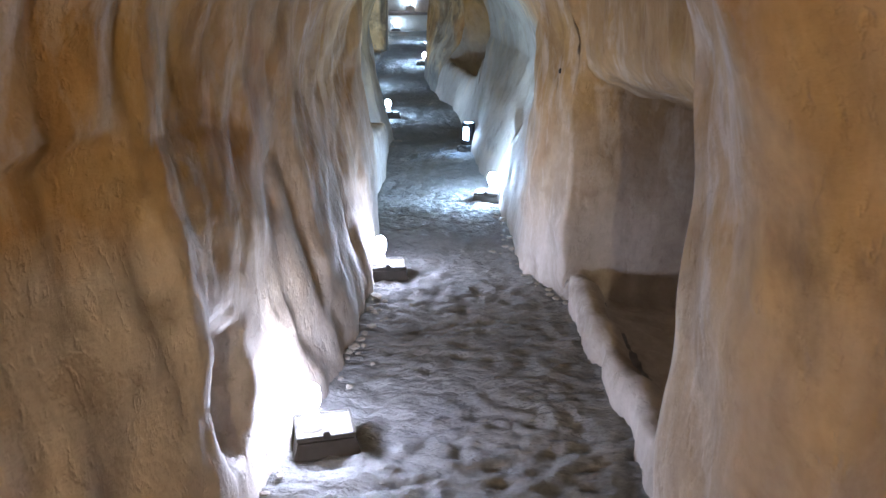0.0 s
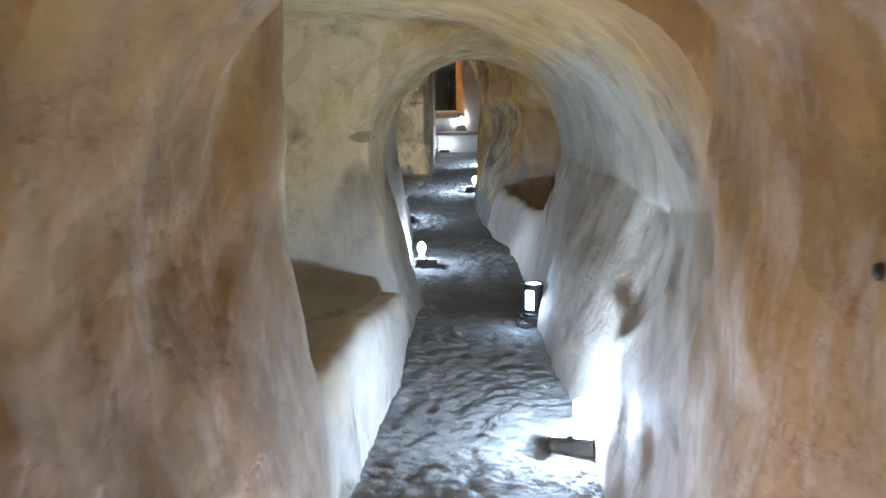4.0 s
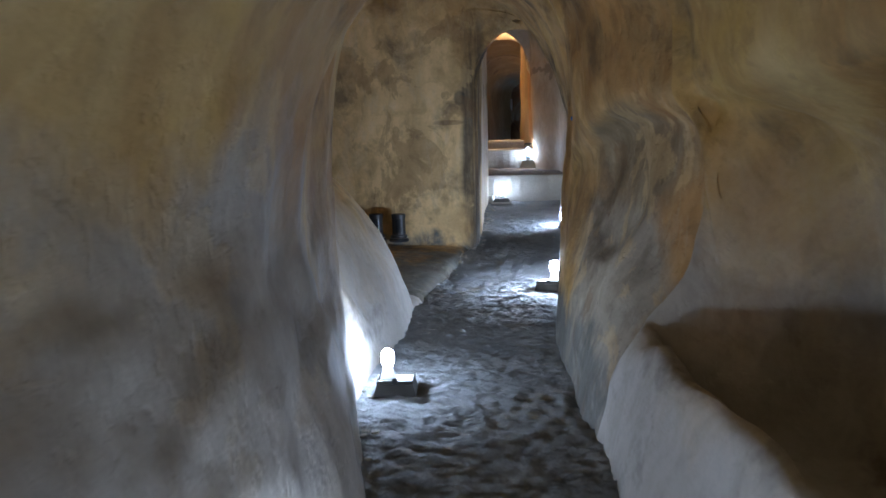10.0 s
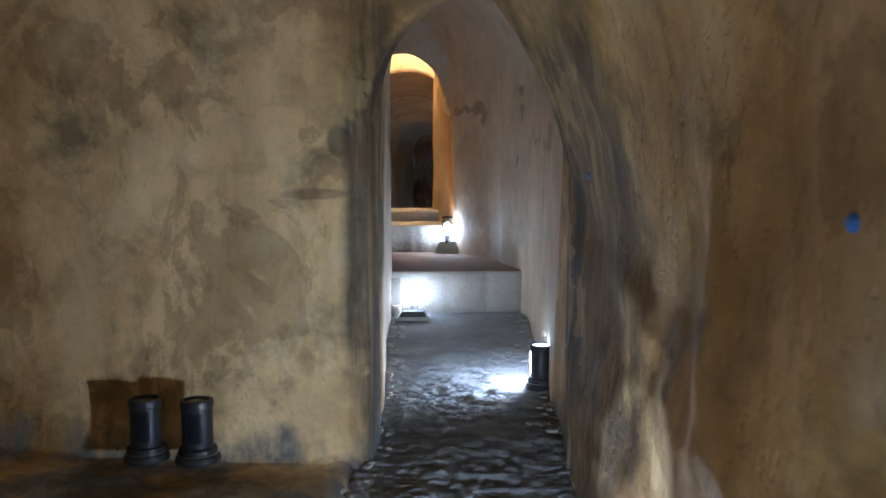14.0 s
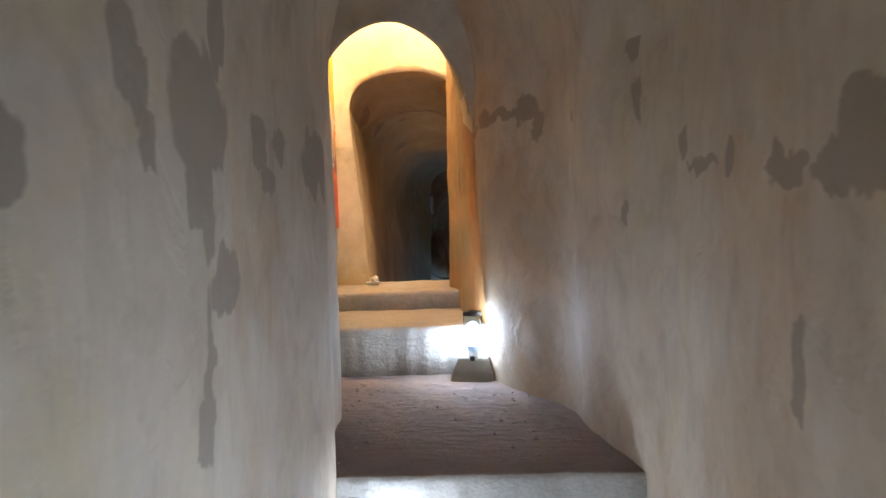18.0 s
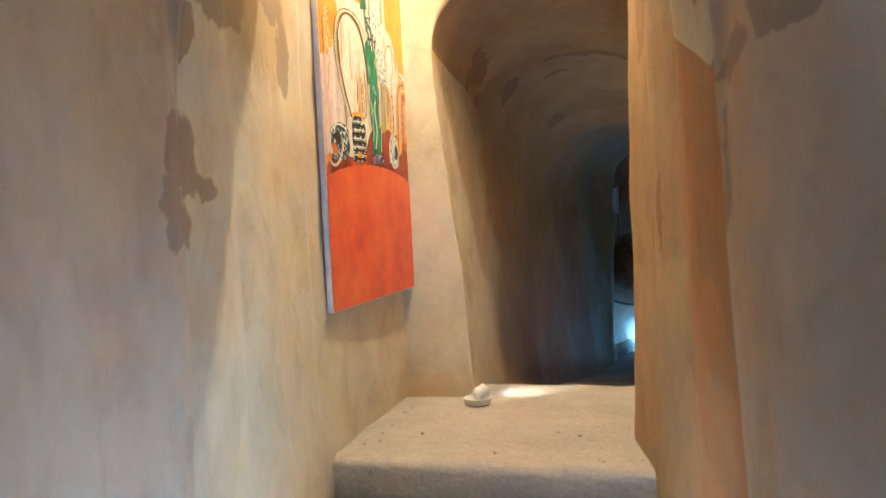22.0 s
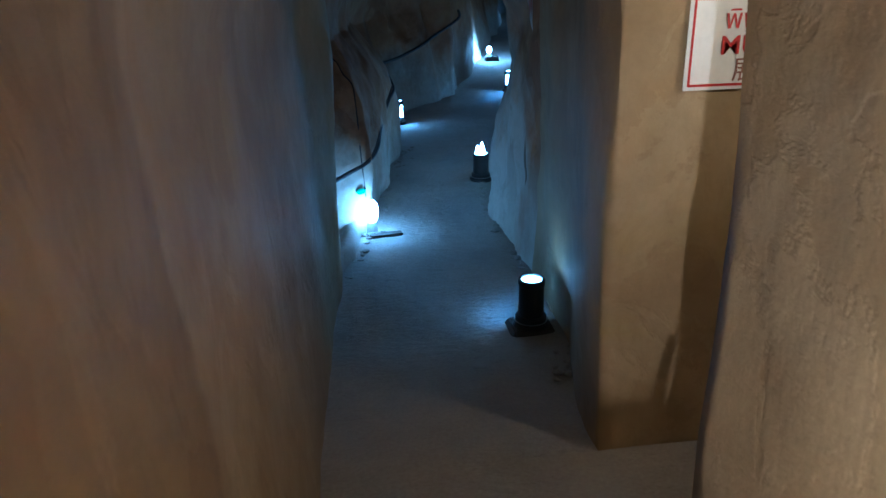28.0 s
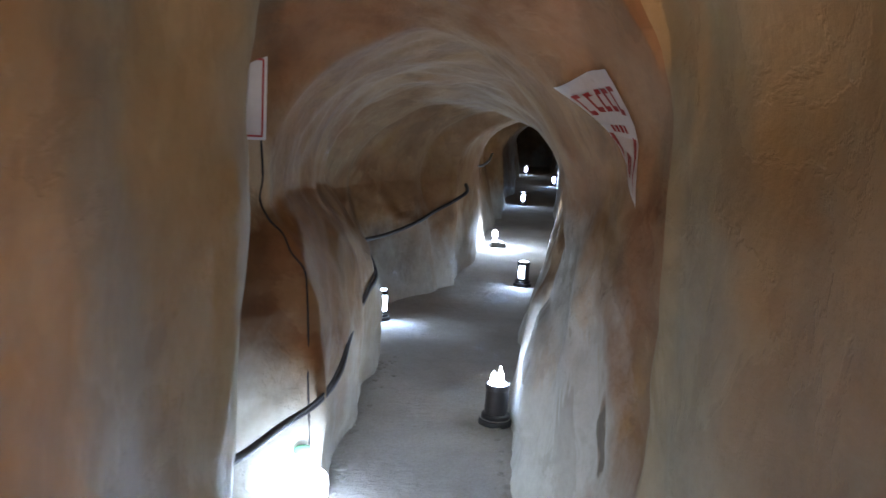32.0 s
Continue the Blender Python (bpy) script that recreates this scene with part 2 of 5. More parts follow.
GREY_LEFT = plaster("grey_plaster_stained_left", places=[(19.74, 1.70, 0.06, 0.065), (19.80, 1.655, 0.035, 0.055), (19.43, 1.53, 0.04, 0.05), (19.83, 1.578, 0.05, 0.035), (20.30, 1.87, 0.10, 0.13), (20.14, 1.66, 0.23, 0.13), (20.12, 1.52, 0.12, 0.07),
                                                         (20.17, 1.43, 0.06, 0.07), (20.32, 1.33, 0.13, 0.065), (20.18, 1.20, 0.03, 0.14), (20.13, 1.07, 0.07, 0.08), (20.70, 1.66, 0.09, 0.07), (20.96, 1.68, 0.10, 0.06), (20.80, 1.58, 0.10, 0.04),
                                                         (21.56, 1.70, 0.24, 0.09), (21.42, 1.62, 0.13, 0.07), (21.72, 1.62, 0.12, 0.10), (21.9, 1.40, 0.06, 0.035), (22.1, 1.6, 0.05, 0.06), (24.10, 1.98, 0.06, 0.08), (24.07, 1.84, 0.06, 0.09), (22.2, 2.2, 0.12, 0.1)], **GREYS)
GREY_RIGHT = plaster("grey_plaster_stained_right", places=[(23.33, 2.08, 0.14, 0.085), (23.23, 1.98, 0.05, 0.09), (23.55, 2.10, 0.18, 0.035), (23.78, 2.10, 0.11, 0.06), (24.0, 2.05, 0.1, 0.05), (24.05, 1.87, 0.08, 0.11), (24.06, 1.55, 0.025, 0.26), (21.94, 1.9, 0.045, 0.09),
                                                           (21.96, 2.18, 0.05, 0.13), (22.07, 1.47, 0.04, 0.04), (21.45, 1.665, 0.07, 0.06), (21.2, 1.6, 0.2, 0.025), (20.91, 1.595, 0.06, 0.05), (20.5, 1.545, 0.14, 0.04), (20.25, 1.52, 0.11, 0.06), (20.06, 1.57, 0.16, 0.11),
                                                           (20.4, 1.12, 0.045, 0.085), (20.39, 1.05, 0.035, 0.06), (22.7, 1.955, 0.04, 0.04)], **GREYS)
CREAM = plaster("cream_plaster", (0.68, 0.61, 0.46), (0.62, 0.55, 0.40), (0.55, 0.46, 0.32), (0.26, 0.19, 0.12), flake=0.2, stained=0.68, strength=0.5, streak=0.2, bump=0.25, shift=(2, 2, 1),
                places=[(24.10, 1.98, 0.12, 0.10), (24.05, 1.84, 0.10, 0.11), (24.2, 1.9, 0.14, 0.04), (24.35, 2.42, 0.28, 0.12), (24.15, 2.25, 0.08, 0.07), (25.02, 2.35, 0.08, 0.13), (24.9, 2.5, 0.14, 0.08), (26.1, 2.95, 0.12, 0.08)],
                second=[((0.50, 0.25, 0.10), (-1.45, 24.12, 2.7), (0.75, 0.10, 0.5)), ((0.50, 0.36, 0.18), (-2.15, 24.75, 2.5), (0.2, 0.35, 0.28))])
WARMS = dict(light=(0.42, 0.315, 0.19), mid=(0.355, 0.255, 0.14), dark=(0.28, 0.185, 0.09), stain=(0.20, 0.12, 0.065), stained=0.60, strength=0.4, streak=0.12, bump=0.35, rough=0.65, clay=0.5, shift=(1, 2, 0), flake=0.3)
# the right jamb is toned orange for the pendant's warm light
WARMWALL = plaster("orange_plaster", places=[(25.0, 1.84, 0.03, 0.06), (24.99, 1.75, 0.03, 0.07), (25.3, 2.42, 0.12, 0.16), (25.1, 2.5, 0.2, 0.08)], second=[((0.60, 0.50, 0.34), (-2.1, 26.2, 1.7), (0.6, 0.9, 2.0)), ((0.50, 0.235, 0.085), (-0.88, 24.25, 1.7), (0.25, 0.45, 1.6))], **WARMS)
WARMVAULT = plaster("orange_plaster_overhead", overhead=True, places=[(-1.47, 27.53, 0.32, 0.045), (-2.05, 27.05, 0.05, 0.13), (-1.98, 27.6, 0.05, 0.14), (-1.89, 28.78, 0.06, 0.12), (-1.12, 27.24, 0.06, 0.13), (-1.75, 27.9, 0.1, 0.03)], **WARMS)
# the left recess is red-brown, painted darker still for its shade
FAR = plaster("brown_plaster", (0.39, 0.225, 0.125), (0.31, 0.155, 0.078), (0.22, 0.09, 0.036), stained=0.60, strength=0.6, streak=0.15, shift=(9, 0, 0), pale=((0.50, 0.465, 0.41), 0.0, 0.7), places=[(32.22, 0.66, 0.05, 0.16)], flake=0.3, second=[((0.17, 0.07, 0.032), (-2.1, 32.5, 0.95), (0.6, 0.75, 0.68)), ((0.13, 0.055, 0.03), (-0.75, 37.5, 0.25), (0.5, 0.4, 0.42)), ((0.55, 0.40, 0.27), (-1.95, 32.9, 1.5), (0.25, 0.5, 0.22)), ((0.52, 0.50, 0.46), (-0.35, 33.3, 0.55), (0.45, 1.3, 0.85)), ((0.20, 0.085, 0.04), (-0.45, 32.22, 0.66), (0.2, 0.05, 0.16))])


def sand(name, a, b_, bump):
    m, nodes, links, b = material(name, 0.95)
    col = ramp(nodes, links, noise_at(nodes, links, 2.0, 6, 0.65), [(0.3, a), (0.7, b_)])
    grain = noise_at(nodes, links, 60, 6, 0.7)
    col = mixed(nodes, links, 0.5, col, ramp(nodes, links, grain, [(0.3, (0.55, 0.52, 0.5)), (0.65, (1, 1, 1))]), "MULTIPLY")
    links.new(col, b.inputs["Base Color"])
    n1 = bumped(nodes, links, b, noise_at(nodes, links, 16, 6, 0.65, (0.6, 1.3, 1)), bump, 0.06)
    bumped(nodes, links, b, grain, 0.5, 0.006, n1)
    return m


SAND = sand("trodden_sand", (0.19, 0.195, 0.20), (0.305, 0.31, 0.315), 1.0)
STEP = sand("step_cement", (0.36, 0.32, 0.28), (0.47, 0.42, 0.36), 0.35)
TREAD = sand("worn_red_cement", (0.20, 0.14, 0.12), (0.30, 0.22, 0.18), 0.5)
TUNNELFLOOR = sand("trodden_cement", (0.38, 0.35, 0.32), (0.50, 0.46, 0.42), 0.5)


def plain(name, color, rough=0.6, metal=0.0, wear=0.3):
    m, nodes, links, b = material(name, rough, metal)
    n = noise_at(nodes, links, 40, 5, 0.6)
    links.new(mixed(nodes, links, wear, color, ramp(nodes, links, n, [(0.3, (0.4, 0.4, 0.4)), (0.7, (1, 1, 1))]), "MULTIPLY"), b.inputs["Base Color"])
    bumped(nodes, links, b, n, 0.2, 0.003)
    return m


def glowing(name, color, strength):
    m, nodes, links, b = material(name, 0.4)
    b.inputs["Base Color"].default_value = (*color, 1)
    b.inputs["Emission Color"].default_value = (*color, 1)
    b.inputs["Emission Strength"].default_value = strength
    return m


DIM_M = glowing("dim_bulb", BLUISH, BULB * 0.15)
DOOR_M = glowing("doorway_bulb", COOL, BULB * 2.2)
FAR_M = glowing("far_bulb", BLUISH, BULB * 0.55)
LOW_M = glowing("bend_bulb", COOL, BULB * 0.8)
BAY_M = glowing("bay_bulb", COOL, BULB * 2.4)
LENS_M = glowing("lit_lens", BLUISH, 48.0)
WHITE_BULB_M = glowing("white_bulb", NEUTRAL, BULB * 0.72)
FAINT_M = glowing("faint_bulb", BLUISH, BULB * 0.06)
STRONG_M = glowing("strong_window", COOL, 1150.0)
GLASSBULB_M = glowing("glass_lamp_bulb", COOL, 250.0)
PLATE_M = glowing("tray_bulb", COOL, 140.0)
MILD_M = glowing("mild_window", COOL, 150.0)
SOFT_M = glowing("soft_lens", BLUISH, 26.0)
SPOT_M = glowing("small_spot", (1.0, 0.86, 0.70), 9000.0)
WARM_M = glowing("warm_bulb", WARM, 20000.0)
ENTRY_FILL_M = glowing("entry_fill_bulb", WARM, 11000.0)
SIDE_FILL_M = glowing("side_fill_bulb", WARM, 330.0)
BLACK = plain("black_plastic", (0.02, 0.021, 0.024), 0.45)
DARKWOOD = plain("grimy_block", (0.06, 0.055, 0.05), 0.8)
DUSTY = plain("dusty_cement", (0.33, 0.31, 0.28), 0.9)
WHITE = plain("white_ceramic", (0.75, 0.75, 0.73), 0.4, wear=0.15)


# ---- mesh helpers ----
def finish(name, verts, faces, mat, parent=None, label="", smooth=True):
    me = bpy.data.meshes.new(name)
    me.from_pydata(verts, [], faces)
    me.materials.append(mat)
    if smooth:
        me.shade_smooth()
    ob = new(name, me)
    if parent:
        ob.parent = parent
    if label:
        ob["label"] = label
    return ob


def part(name, bm, mat, parent=None, label="", smooth=False):
    me = bpy.data.meshes.new(name)
    bm.to_mesh(me)
    bm.free()
    me.materials.append(mat)
    if smooth:
        me.shade_smooth()
    ob = new(name, me)
    if parent:
        ob.parent = parent
    if label:
        ob["label"] = label
    return ob


def lathe(rings, n=20, cap=True):
    """A turned body from (radius, z) pairs."""
    bm = bmesh.new()
    loops = [[bm.verts.new((r * math.cos(2 * math.pi * k / n), r * math.sin(2 * math.pi * k / n), z)) for k in range(n)] for r, z in rings]
    for a, b in zip(loops, loops[1:]):
        for k in range(n):
            bm.faces.new((a[k], a[(k + 1) % n], b[(k + 1) % n], b[k]))
    if cap:
        bm.faces.new(list(reversed(loops[0])))
        bm.faces.new(loops[-1])
    return bm


def block(w, d, h, taper=1.0, bevel=0.006, z0=0.0):
    bm = bmesh.new()
    bmesh.ops.create_cube(bm, size=1)
    for v in bm.verts:
        k = taper if v.co.z > 0 else 1
        v.co = (v.co.x * w * k, v.co.y * d * k, z0 + (v.co.z + 0.5) * h)
    bmesh.ops.bevel(bm, geom=bm.edges[:], offset=bevel, segments=2, affect="EDGES")
    return bm


def empty(name, m):
    ob = new(name)
    ob.matrix_basis = m
    return ob


# ---- the tunnel: sections along y ----
FLOOR = [(-4, 0.15), (0, 0), (4, -0.2), (7, -0.4), (9, -0.42), (13.5, -0.4), (16.5, -0.28), (19, -0.12), (21.7, 0.03), (24.06, 0.05),
         (24.12, 0.70), (26.45, 0.85), (26.7, 0.78), (31, 0.03), (33, -0.03), (37, -0.12), (70, -0.12)]


def floor_z(y):
    return float(np.interp(y, [p[0] for p in FLOOR], [p[1] for p in FLOOR]))


def rounded(points, times=2):
    for _ in range(times):
        out = [points[0]]
        for (x0, z0), (x1, z1) in zip(points, points[1:]):
            out += [(0.75 * x0 + 0.25 * x1, 0.75 * z0 + 0.25 * z1), (0.25 * x0 + 0.75 * x1, 0.25 * z0 + 0.75 * z1)]
        points = out + [points[-1]]
    return points


def spaced(points, n):
    p = np.array(points, float)
    s = np.concatenate([[0], np.cumsum(np.hypot(*np.diff(p, axis=0).T))])
    t = np.linspace(0, s[-1], n)
    return np.stack([np.interp(t, s, p[:, 0]), np.interp(t, s, p[:, 1])], 1)


NS, NA = 60, 44


def section(y, left, right, crown, power=2.0):
    """left and right: (x, height above the floor) from the foot up to the springing; then an arch up to the crown's height above the floor."""
    z = floor_z(y)
    low = lambda q: [(q[0][0], q[0][1] - 0.12)] + list(q)
    a, b = spaced(rounded(low(left)), NS), spaced(rounded(low(right)), NS)
    (x0, h0), (x1, h1) = left[-1], right[-1]
    arch = []
    for k in range(1, 60):
        th = math.pi * k / 60
        c, s = math.cos(th), math.sin(th)
        u = -math.copysign(abs(c) ** (2 / power), c)
        base = h0 + (h1 - h0) * (u + 1) / 2
        arch.append(((x0 + x1) / 2 + (x1 - x0) / 2 * u, base + (crown - base) * s ** (2 / power)))
    arch = spaced([(x0, h0)] + arch + [(x1, h1)], NA + 2)[1:-1]
    pts = np.concatenate([a, arch, b[::-1]])
    return y, np.concatenate([pts[:, :1], np.full((len(pts), 1), y), pts[:, 1:] + z], 1)


def up(x, x2=None, spring=1.2):
    """An upright wall, with a slight lean where x2 differs."""
    return [(x, 0), (x + (0 if x2 is None else (x2 - x) * 0.5), spring * 0.5), (x if x2 is None else x2, spring)]


def bay(x, top, back, spring=1.2, lip=0.22, floor=0.10, lean=0.0):
    """A side bay behind a low wall whose face stands at x and whose top is at that height."""
    d = 1 if back > x else -1
    foot, x = x, x + d * lean
    return [(foot, 0), ((foot + x) / 2, top * 0.6), (x + d * 0.02, top), (x + d * 0.08, top), (x + d * lip, top), (x + d * (lip + 0.05), top * 0.5), (x + d * (lip + 0.09), floor),
            (back - d * 0.1, floor), (back, floor + 0.04), (back, spring * 0.6), (back - d * 0.1, spring)]


def niche(x, top, back, roof, spring=1.3, lip=0.14, floor=-0.06):
    """A side recess with its own low roof, over which the wall comes forward again."""
    d = 1 if back > x else -1
    return [(x, 0), (x, top), (x + d * 0.05, top + 0.02), (x + d * lip, top), (x + d * (lip + 0.05), floor), (back, floor), (back, roof * 0.7), (back - d * 0.3, roof),
            (x + d * 0.25, roof + 0.12), (x + d * 0.04, roof + 0.22), (x + d * 0.02, spring + 0.2)]


def alcove(x, top, back, roof):
    """A side chamber on the right behind a low leaning wall, under a roof of its own."""
    return [(x, 0), (x + 0.12, top * 0.6), (x + 0.22, top), (x + 0.30, top), (x + 0.335, top * 0.5), (x + 0.36, 0.02), (back - 0.08, 0.0), (back, 0.06), (back, roof * 0.6),
            (back - 0.12, roof * 0.9), (x + 0.60, roof + 0.02), (x + 0.44, roof + 0.10), (x + 0.40, roof + 0.28)]


def recess(x, back, roof):
    """A side passage as high as the springing of the vault."""
    return [(back, 0), (back, roof * 0.5), (back, roof - 0.1), (back - 0.1, roof - 0.02), (x + 0.5, roof), (x + 0.1, roof), (x, roof + 0.04)]


R1 = lambda back, roof: niche(0.69, 0.14, back, roof)
SECTIONS = [
    section(-4.0, up(-0.75), up(0.75), 2.1),
    section(0.6, up(-0.74, -0.95), up(0.60, 0.70), 2.1),
    section(1.55, up(-0.66, -0.80), up(0.54, 0.56), 2.1),
    section(1.80, up(-0.62, -0.75), up(0.55, 0.57), 2.1),
    section(1.95, up(-0.59, -0.72), R1(1.3, 0.95), 2.15),
    section(2.2, up(-0.58, -0.72), R1(2.0, 1.0), 2.2),
    section(2.6, up(-0.54, -0.70), R1(2.0, 1.05), 2.2),
    section(3.3, up(-0.47, -0.64), R1(2.0, 1.05), 2.2),
    section(4.12, up(-0.43, -0.62), R1(1.9, 1.02), 2.05),
    section(4.16, up(-0.43, -0.62), up(0.66, 0.70), 2.0),
    section(4.7, up(-0.42, -0.60), up(0.50, 0.58), 1.90),
    section(5.0, up(-0.44, -0.53, 1.6), up(0.49, 0.58, 1.3), 2.0, 3.0),
    section(5.25, [(-0.42, 0), (-0.44, 0.6), (-0.53, 1.1), (-0.50, 1.75)], [(0.50, 0), (0.52, 0.6), (0.62, 1.15), (0.57, 1.4)], 2.05, 3.2),
    section(5.34, bay(-0.58, 0.60, -2.0, 1.5, floor=0.38), up(0.50, 0.66), 2.1),
    section(7.0, bay(-0.58, 0.54, -2.4, 1.5, floor=0.34), up(0.45, 0.80), 2.2),
    section(8.2, bay(-0.57, 0.46, -2.5, 1.5, floor=0.30), up(0.38, 0.74), 2.2),
    section(8.55, up(-0.60, -0.86), up(0.36, 0.70), 2.1),
    section(9.2, up(-0.645, -0.88), up(0.34, 0.62), 2.02),
    section(9.62, up(-0.60, -0.86), up(0.335, 0.61), 2.0),
    section(9.80, up(-0.86, -1.18), up(0.33, 0.60), 2.00),
    section(10.05, up(-0.90, -1.20), up(0.30, 0.58), 2.0),
    section(10.25, up(-0.89, -1.17), alcove(0.29, 0.95, 0.75, 1.15), 2.02),
    section(10.45, up(-0.88, -1.12), alcove(0.27, 0.80, 1.2, 1.34), 2.05),
    section(10.8, up(-0.87, -1.05), alcove(0.24, 0.66, 1.5, 1.46), 2.1),
    section(11.2, up(-0.87, -1.00), alcove(0.20, 0.58, 1.6, 1.52), 2.15),
    section(12.0, up(-0.95, -1.10), alcove(0.12, 0.53, 1.6, 1.60), 2.2),
    section(13.1, up(-1.22, -1.35), alcove(-0.10, 0.54, 1.0, 1.58), 2.32, 2.4),
    section(13.40, up(-1.32, -1.40), alcove(-0.14, 0.57, 0.44, 1.55), 2.38, 2.5),
    section(13.46, up(-1.35, -1.45), [(-0.145, 0), (-0.03, 0.34), (0.10, 0.56), (0.26, 0.75), (0.38, 1.05), (0.38, 1.45), (0.37, 1.52), (0.22, 1.60), (0.20, 1.83)], 2.4, 2.6),
    section(13.75, up(-1.44, -1.56), [(-0.18, 0), (-0.09, 0.36), (0.03, 0.65), (0.16, 0.90), (0.23, 1.20), (0.25, 1.48), (0.24, 1.53), (0.07, 1.60), (0.05, 1.80)], 2.48, 2.7),
    section(14.05, up(-1.45, -1.68), [(-0.22, 0), (-0.15, 0.38), (-0.04, 0.72), (0.07, 1.05), (0.12, 1.42), (0.12, 1.48), (-0.06, 1.56), (-0.08, 1.75)], 2.5, 2.8),
    section(14.6, up(-1.46, -1.88), [(-0.28, 0), (-0.23, 0.4), (-0.13, 0.8), (-0.04, 1.12), (-0.02, 1.34), (-0.02, 1.38), (-0.15, 1.45), (-0.17, 1.60)], 2.55, 3.0),
    section(15.2, [(-1.44, 0), (-1.62, 0.6), (-2.2, 1.3)], [(-0.32, 0), (-0.30, 0.4), (-0.24, 0.8), (-0.18, 1.1), (-0.18, 1.22), (-0.19, 1.26), (-0.25, 1.32), (-0.24, 1.5)], 2.6, 3.0),
    section(15.8, [(-1.44, 0), (-1.60, 0.5), (-2.3, 1.3)], up(-0.34, -0.2), 2.7, 3.0),
    section(16.05, [(-1.42, 0), (-1.5, 0.1), (-3.4, 0.14), (-3.6, 0.5), (-3.4, 1.5)], up(-0.35, -0.25), 2.75, 2.8),
    section(18.12, [(-1.30, 0), (-1.42, 0.1), (-3.2, 0.14), (-3.3, 0.5), (-3.1, 1.5)], up(-0.30, -0.24), 2.8),
    section(18.26, up(-1.27, -1.25, 1.7), up(-0.28, -0.25, 1.7), 2.30),
    section(18.5, up(-1.24, -1.22, 1.7), up(-0.26, -0.23, 1.7), 2.34),
    section(18.75, up(-1.26, -1.24, 1.9), up(-0.24, -0.16, 1.9), 2.70),
    section(21.5, up(-1.42, -1.41, 2.1), up(-0.18, -0.12, 2.1), 3.05),
    section(22.8, up(-1.61, -1.61, 2.2), up(-0.36, -0.38, 2.2), 3.15),
    section(24.05, up(-1.99, -1.98, 2.3), [(-0.80, 0), (-0.84, 0.7), (-0.865, 1.35), (-0.89, 1.75), (-0.86, 2.3)], 3.25),
    section(24.11, up(-2.01, -2.00, 1.45), [(-0.815, 0), (-0.85, 0.7), (-0.88, 1.2), (-0.90, 1.45)], 2.23),
    section(24.42, up(-2.08, -2.07, 1.45), up(-0.90, -0.97, 1.45), 2.25),
    section(24.50, up(-2.10, -2.10, 2.1), up(-0.92, -0.96, 2.1), 2.50, 4.0),
    section(25.18, up(-2.23, -2.24, 2.2), up(-1.05, -1.05, 2.2), 2.50, 4.0),
    section(25.22, up(-2.24, -2.25, 2.2), up(-1.06, -1.06, 2.2), 3.9, 4.0),
    section(25.7, up(-2.27, -2.27, 2.2), up(-1.155, -1.13, 2.2), 3.9, 4.0),
    section(26.25, up(-2.28, -2.28, 2.2), up(-1.12, -1.08, 2.2), 3.9, 4.0),
    section(26.30, up(-1.94, -2.09, 1.72), up(-1.10, -1.05, 1.72), 2.07, 2.5),
    section(26.75, up(-1.96, -2.10, 1.7), up(-1.08, -1.05, 1.7), 2.08, 2.5),
    section(27.7, up(-1.95, -2.09, 1.55), up(-1.02, -1.03, 1.6), 2.10, 2.5),
    section(28.55, up(-1.93, -2.07, 1.5), up(-0.94, -0.94, 1.5), 2.15, 2.4),
    section(28.62, up(-1.93, -2.07, 1.5), recess(-0.90, 1.15, 1.95), 2.15, 2.4),
    section(29.46, up(-1.90, -2.04, 1.5), recess(-0.84, 1.15, 1.95), 2.15, 2.4),
    section(29.52, up(-1.90, -2.04, 1.5), up(-0.84, -0.85, 1.5), 2.18, 2.6),
    section(31.1, up(-1.85, -1.92, 1.7), up(-0.55, -0.60, 1.7), 2.38, 3.2),
    section(31.82, up(-1.80, -1.74, 1.7), up(-0.50, -0.50, 1.7), 2.36, 4.0),
    section(31.88, bay(-1.80, 0.12, -2.5, 1.6, 0.1), up(-0.50, -0.46, 1.6), 2.40, 2.6),
    section(32.75, bay(-1.66, 0.12, -2.3, 1.6, 0.1), up(-0.52, -0.40, 1.5), 2.30),
    section(33.05, [(-1.48, 0), (-1.52, 0.7), (-1.56, 1.1), (-1.75, 1.45)], up(-0.52, -0.36), 2.22),
    section(34.4, [(-1.25, 0), (-1.29, 0.7), (-1.37, 1.05), (-1.62, 1.4)], up(-0.30, 0.02), 2.14),
    section(35.4, [(-1.08, 0), (-1.12, 0.65), (-1.20, 0.95), (-1.50, 1.35)], up(0.05, 0.35), 2.12),
    section(35.9, up(-1.22, -1.78), up(0.18, 0.5), 2.14),
    section(37.3, up(-0.90, -1.3), up(0.62, 0.9), 2.0),
    section(38.1, up(-0.20, -0.5), up(0.98, 1.25), 2.0),
    section(38.3, up(0.00, -0.05), up(1.05, 1.3), 1.9),
    section(40.4, up(0.62, 0.55), up(1.70, 1.95), 1.9),
    section(40.6, up(0.72, 0.3), up(1.75, 2.0), 2.05),
    section(41.6, up(0.98, 0.7), up(2.1, 2.3), 2.05),
    section(44.0, up(1.65, 1.3), up(2.9, 3.1), 2.05),
    section(44.3, up(1.85, 1.8), up(2.9, 3.0), 1.8),
    section(47.0, up(2.5, 2.2), up(3.9, 4.1), 2.05),
    section(50.0, up(3.4, 3.3), up(4.8, 4.9), 1.8),
    section(56.5, up(5.0, 4.8), up(6.4, 6.5), 2.05),
    section(60.0, up(5.9, 5.7), up(7.2, 7.3), 2.05),
]

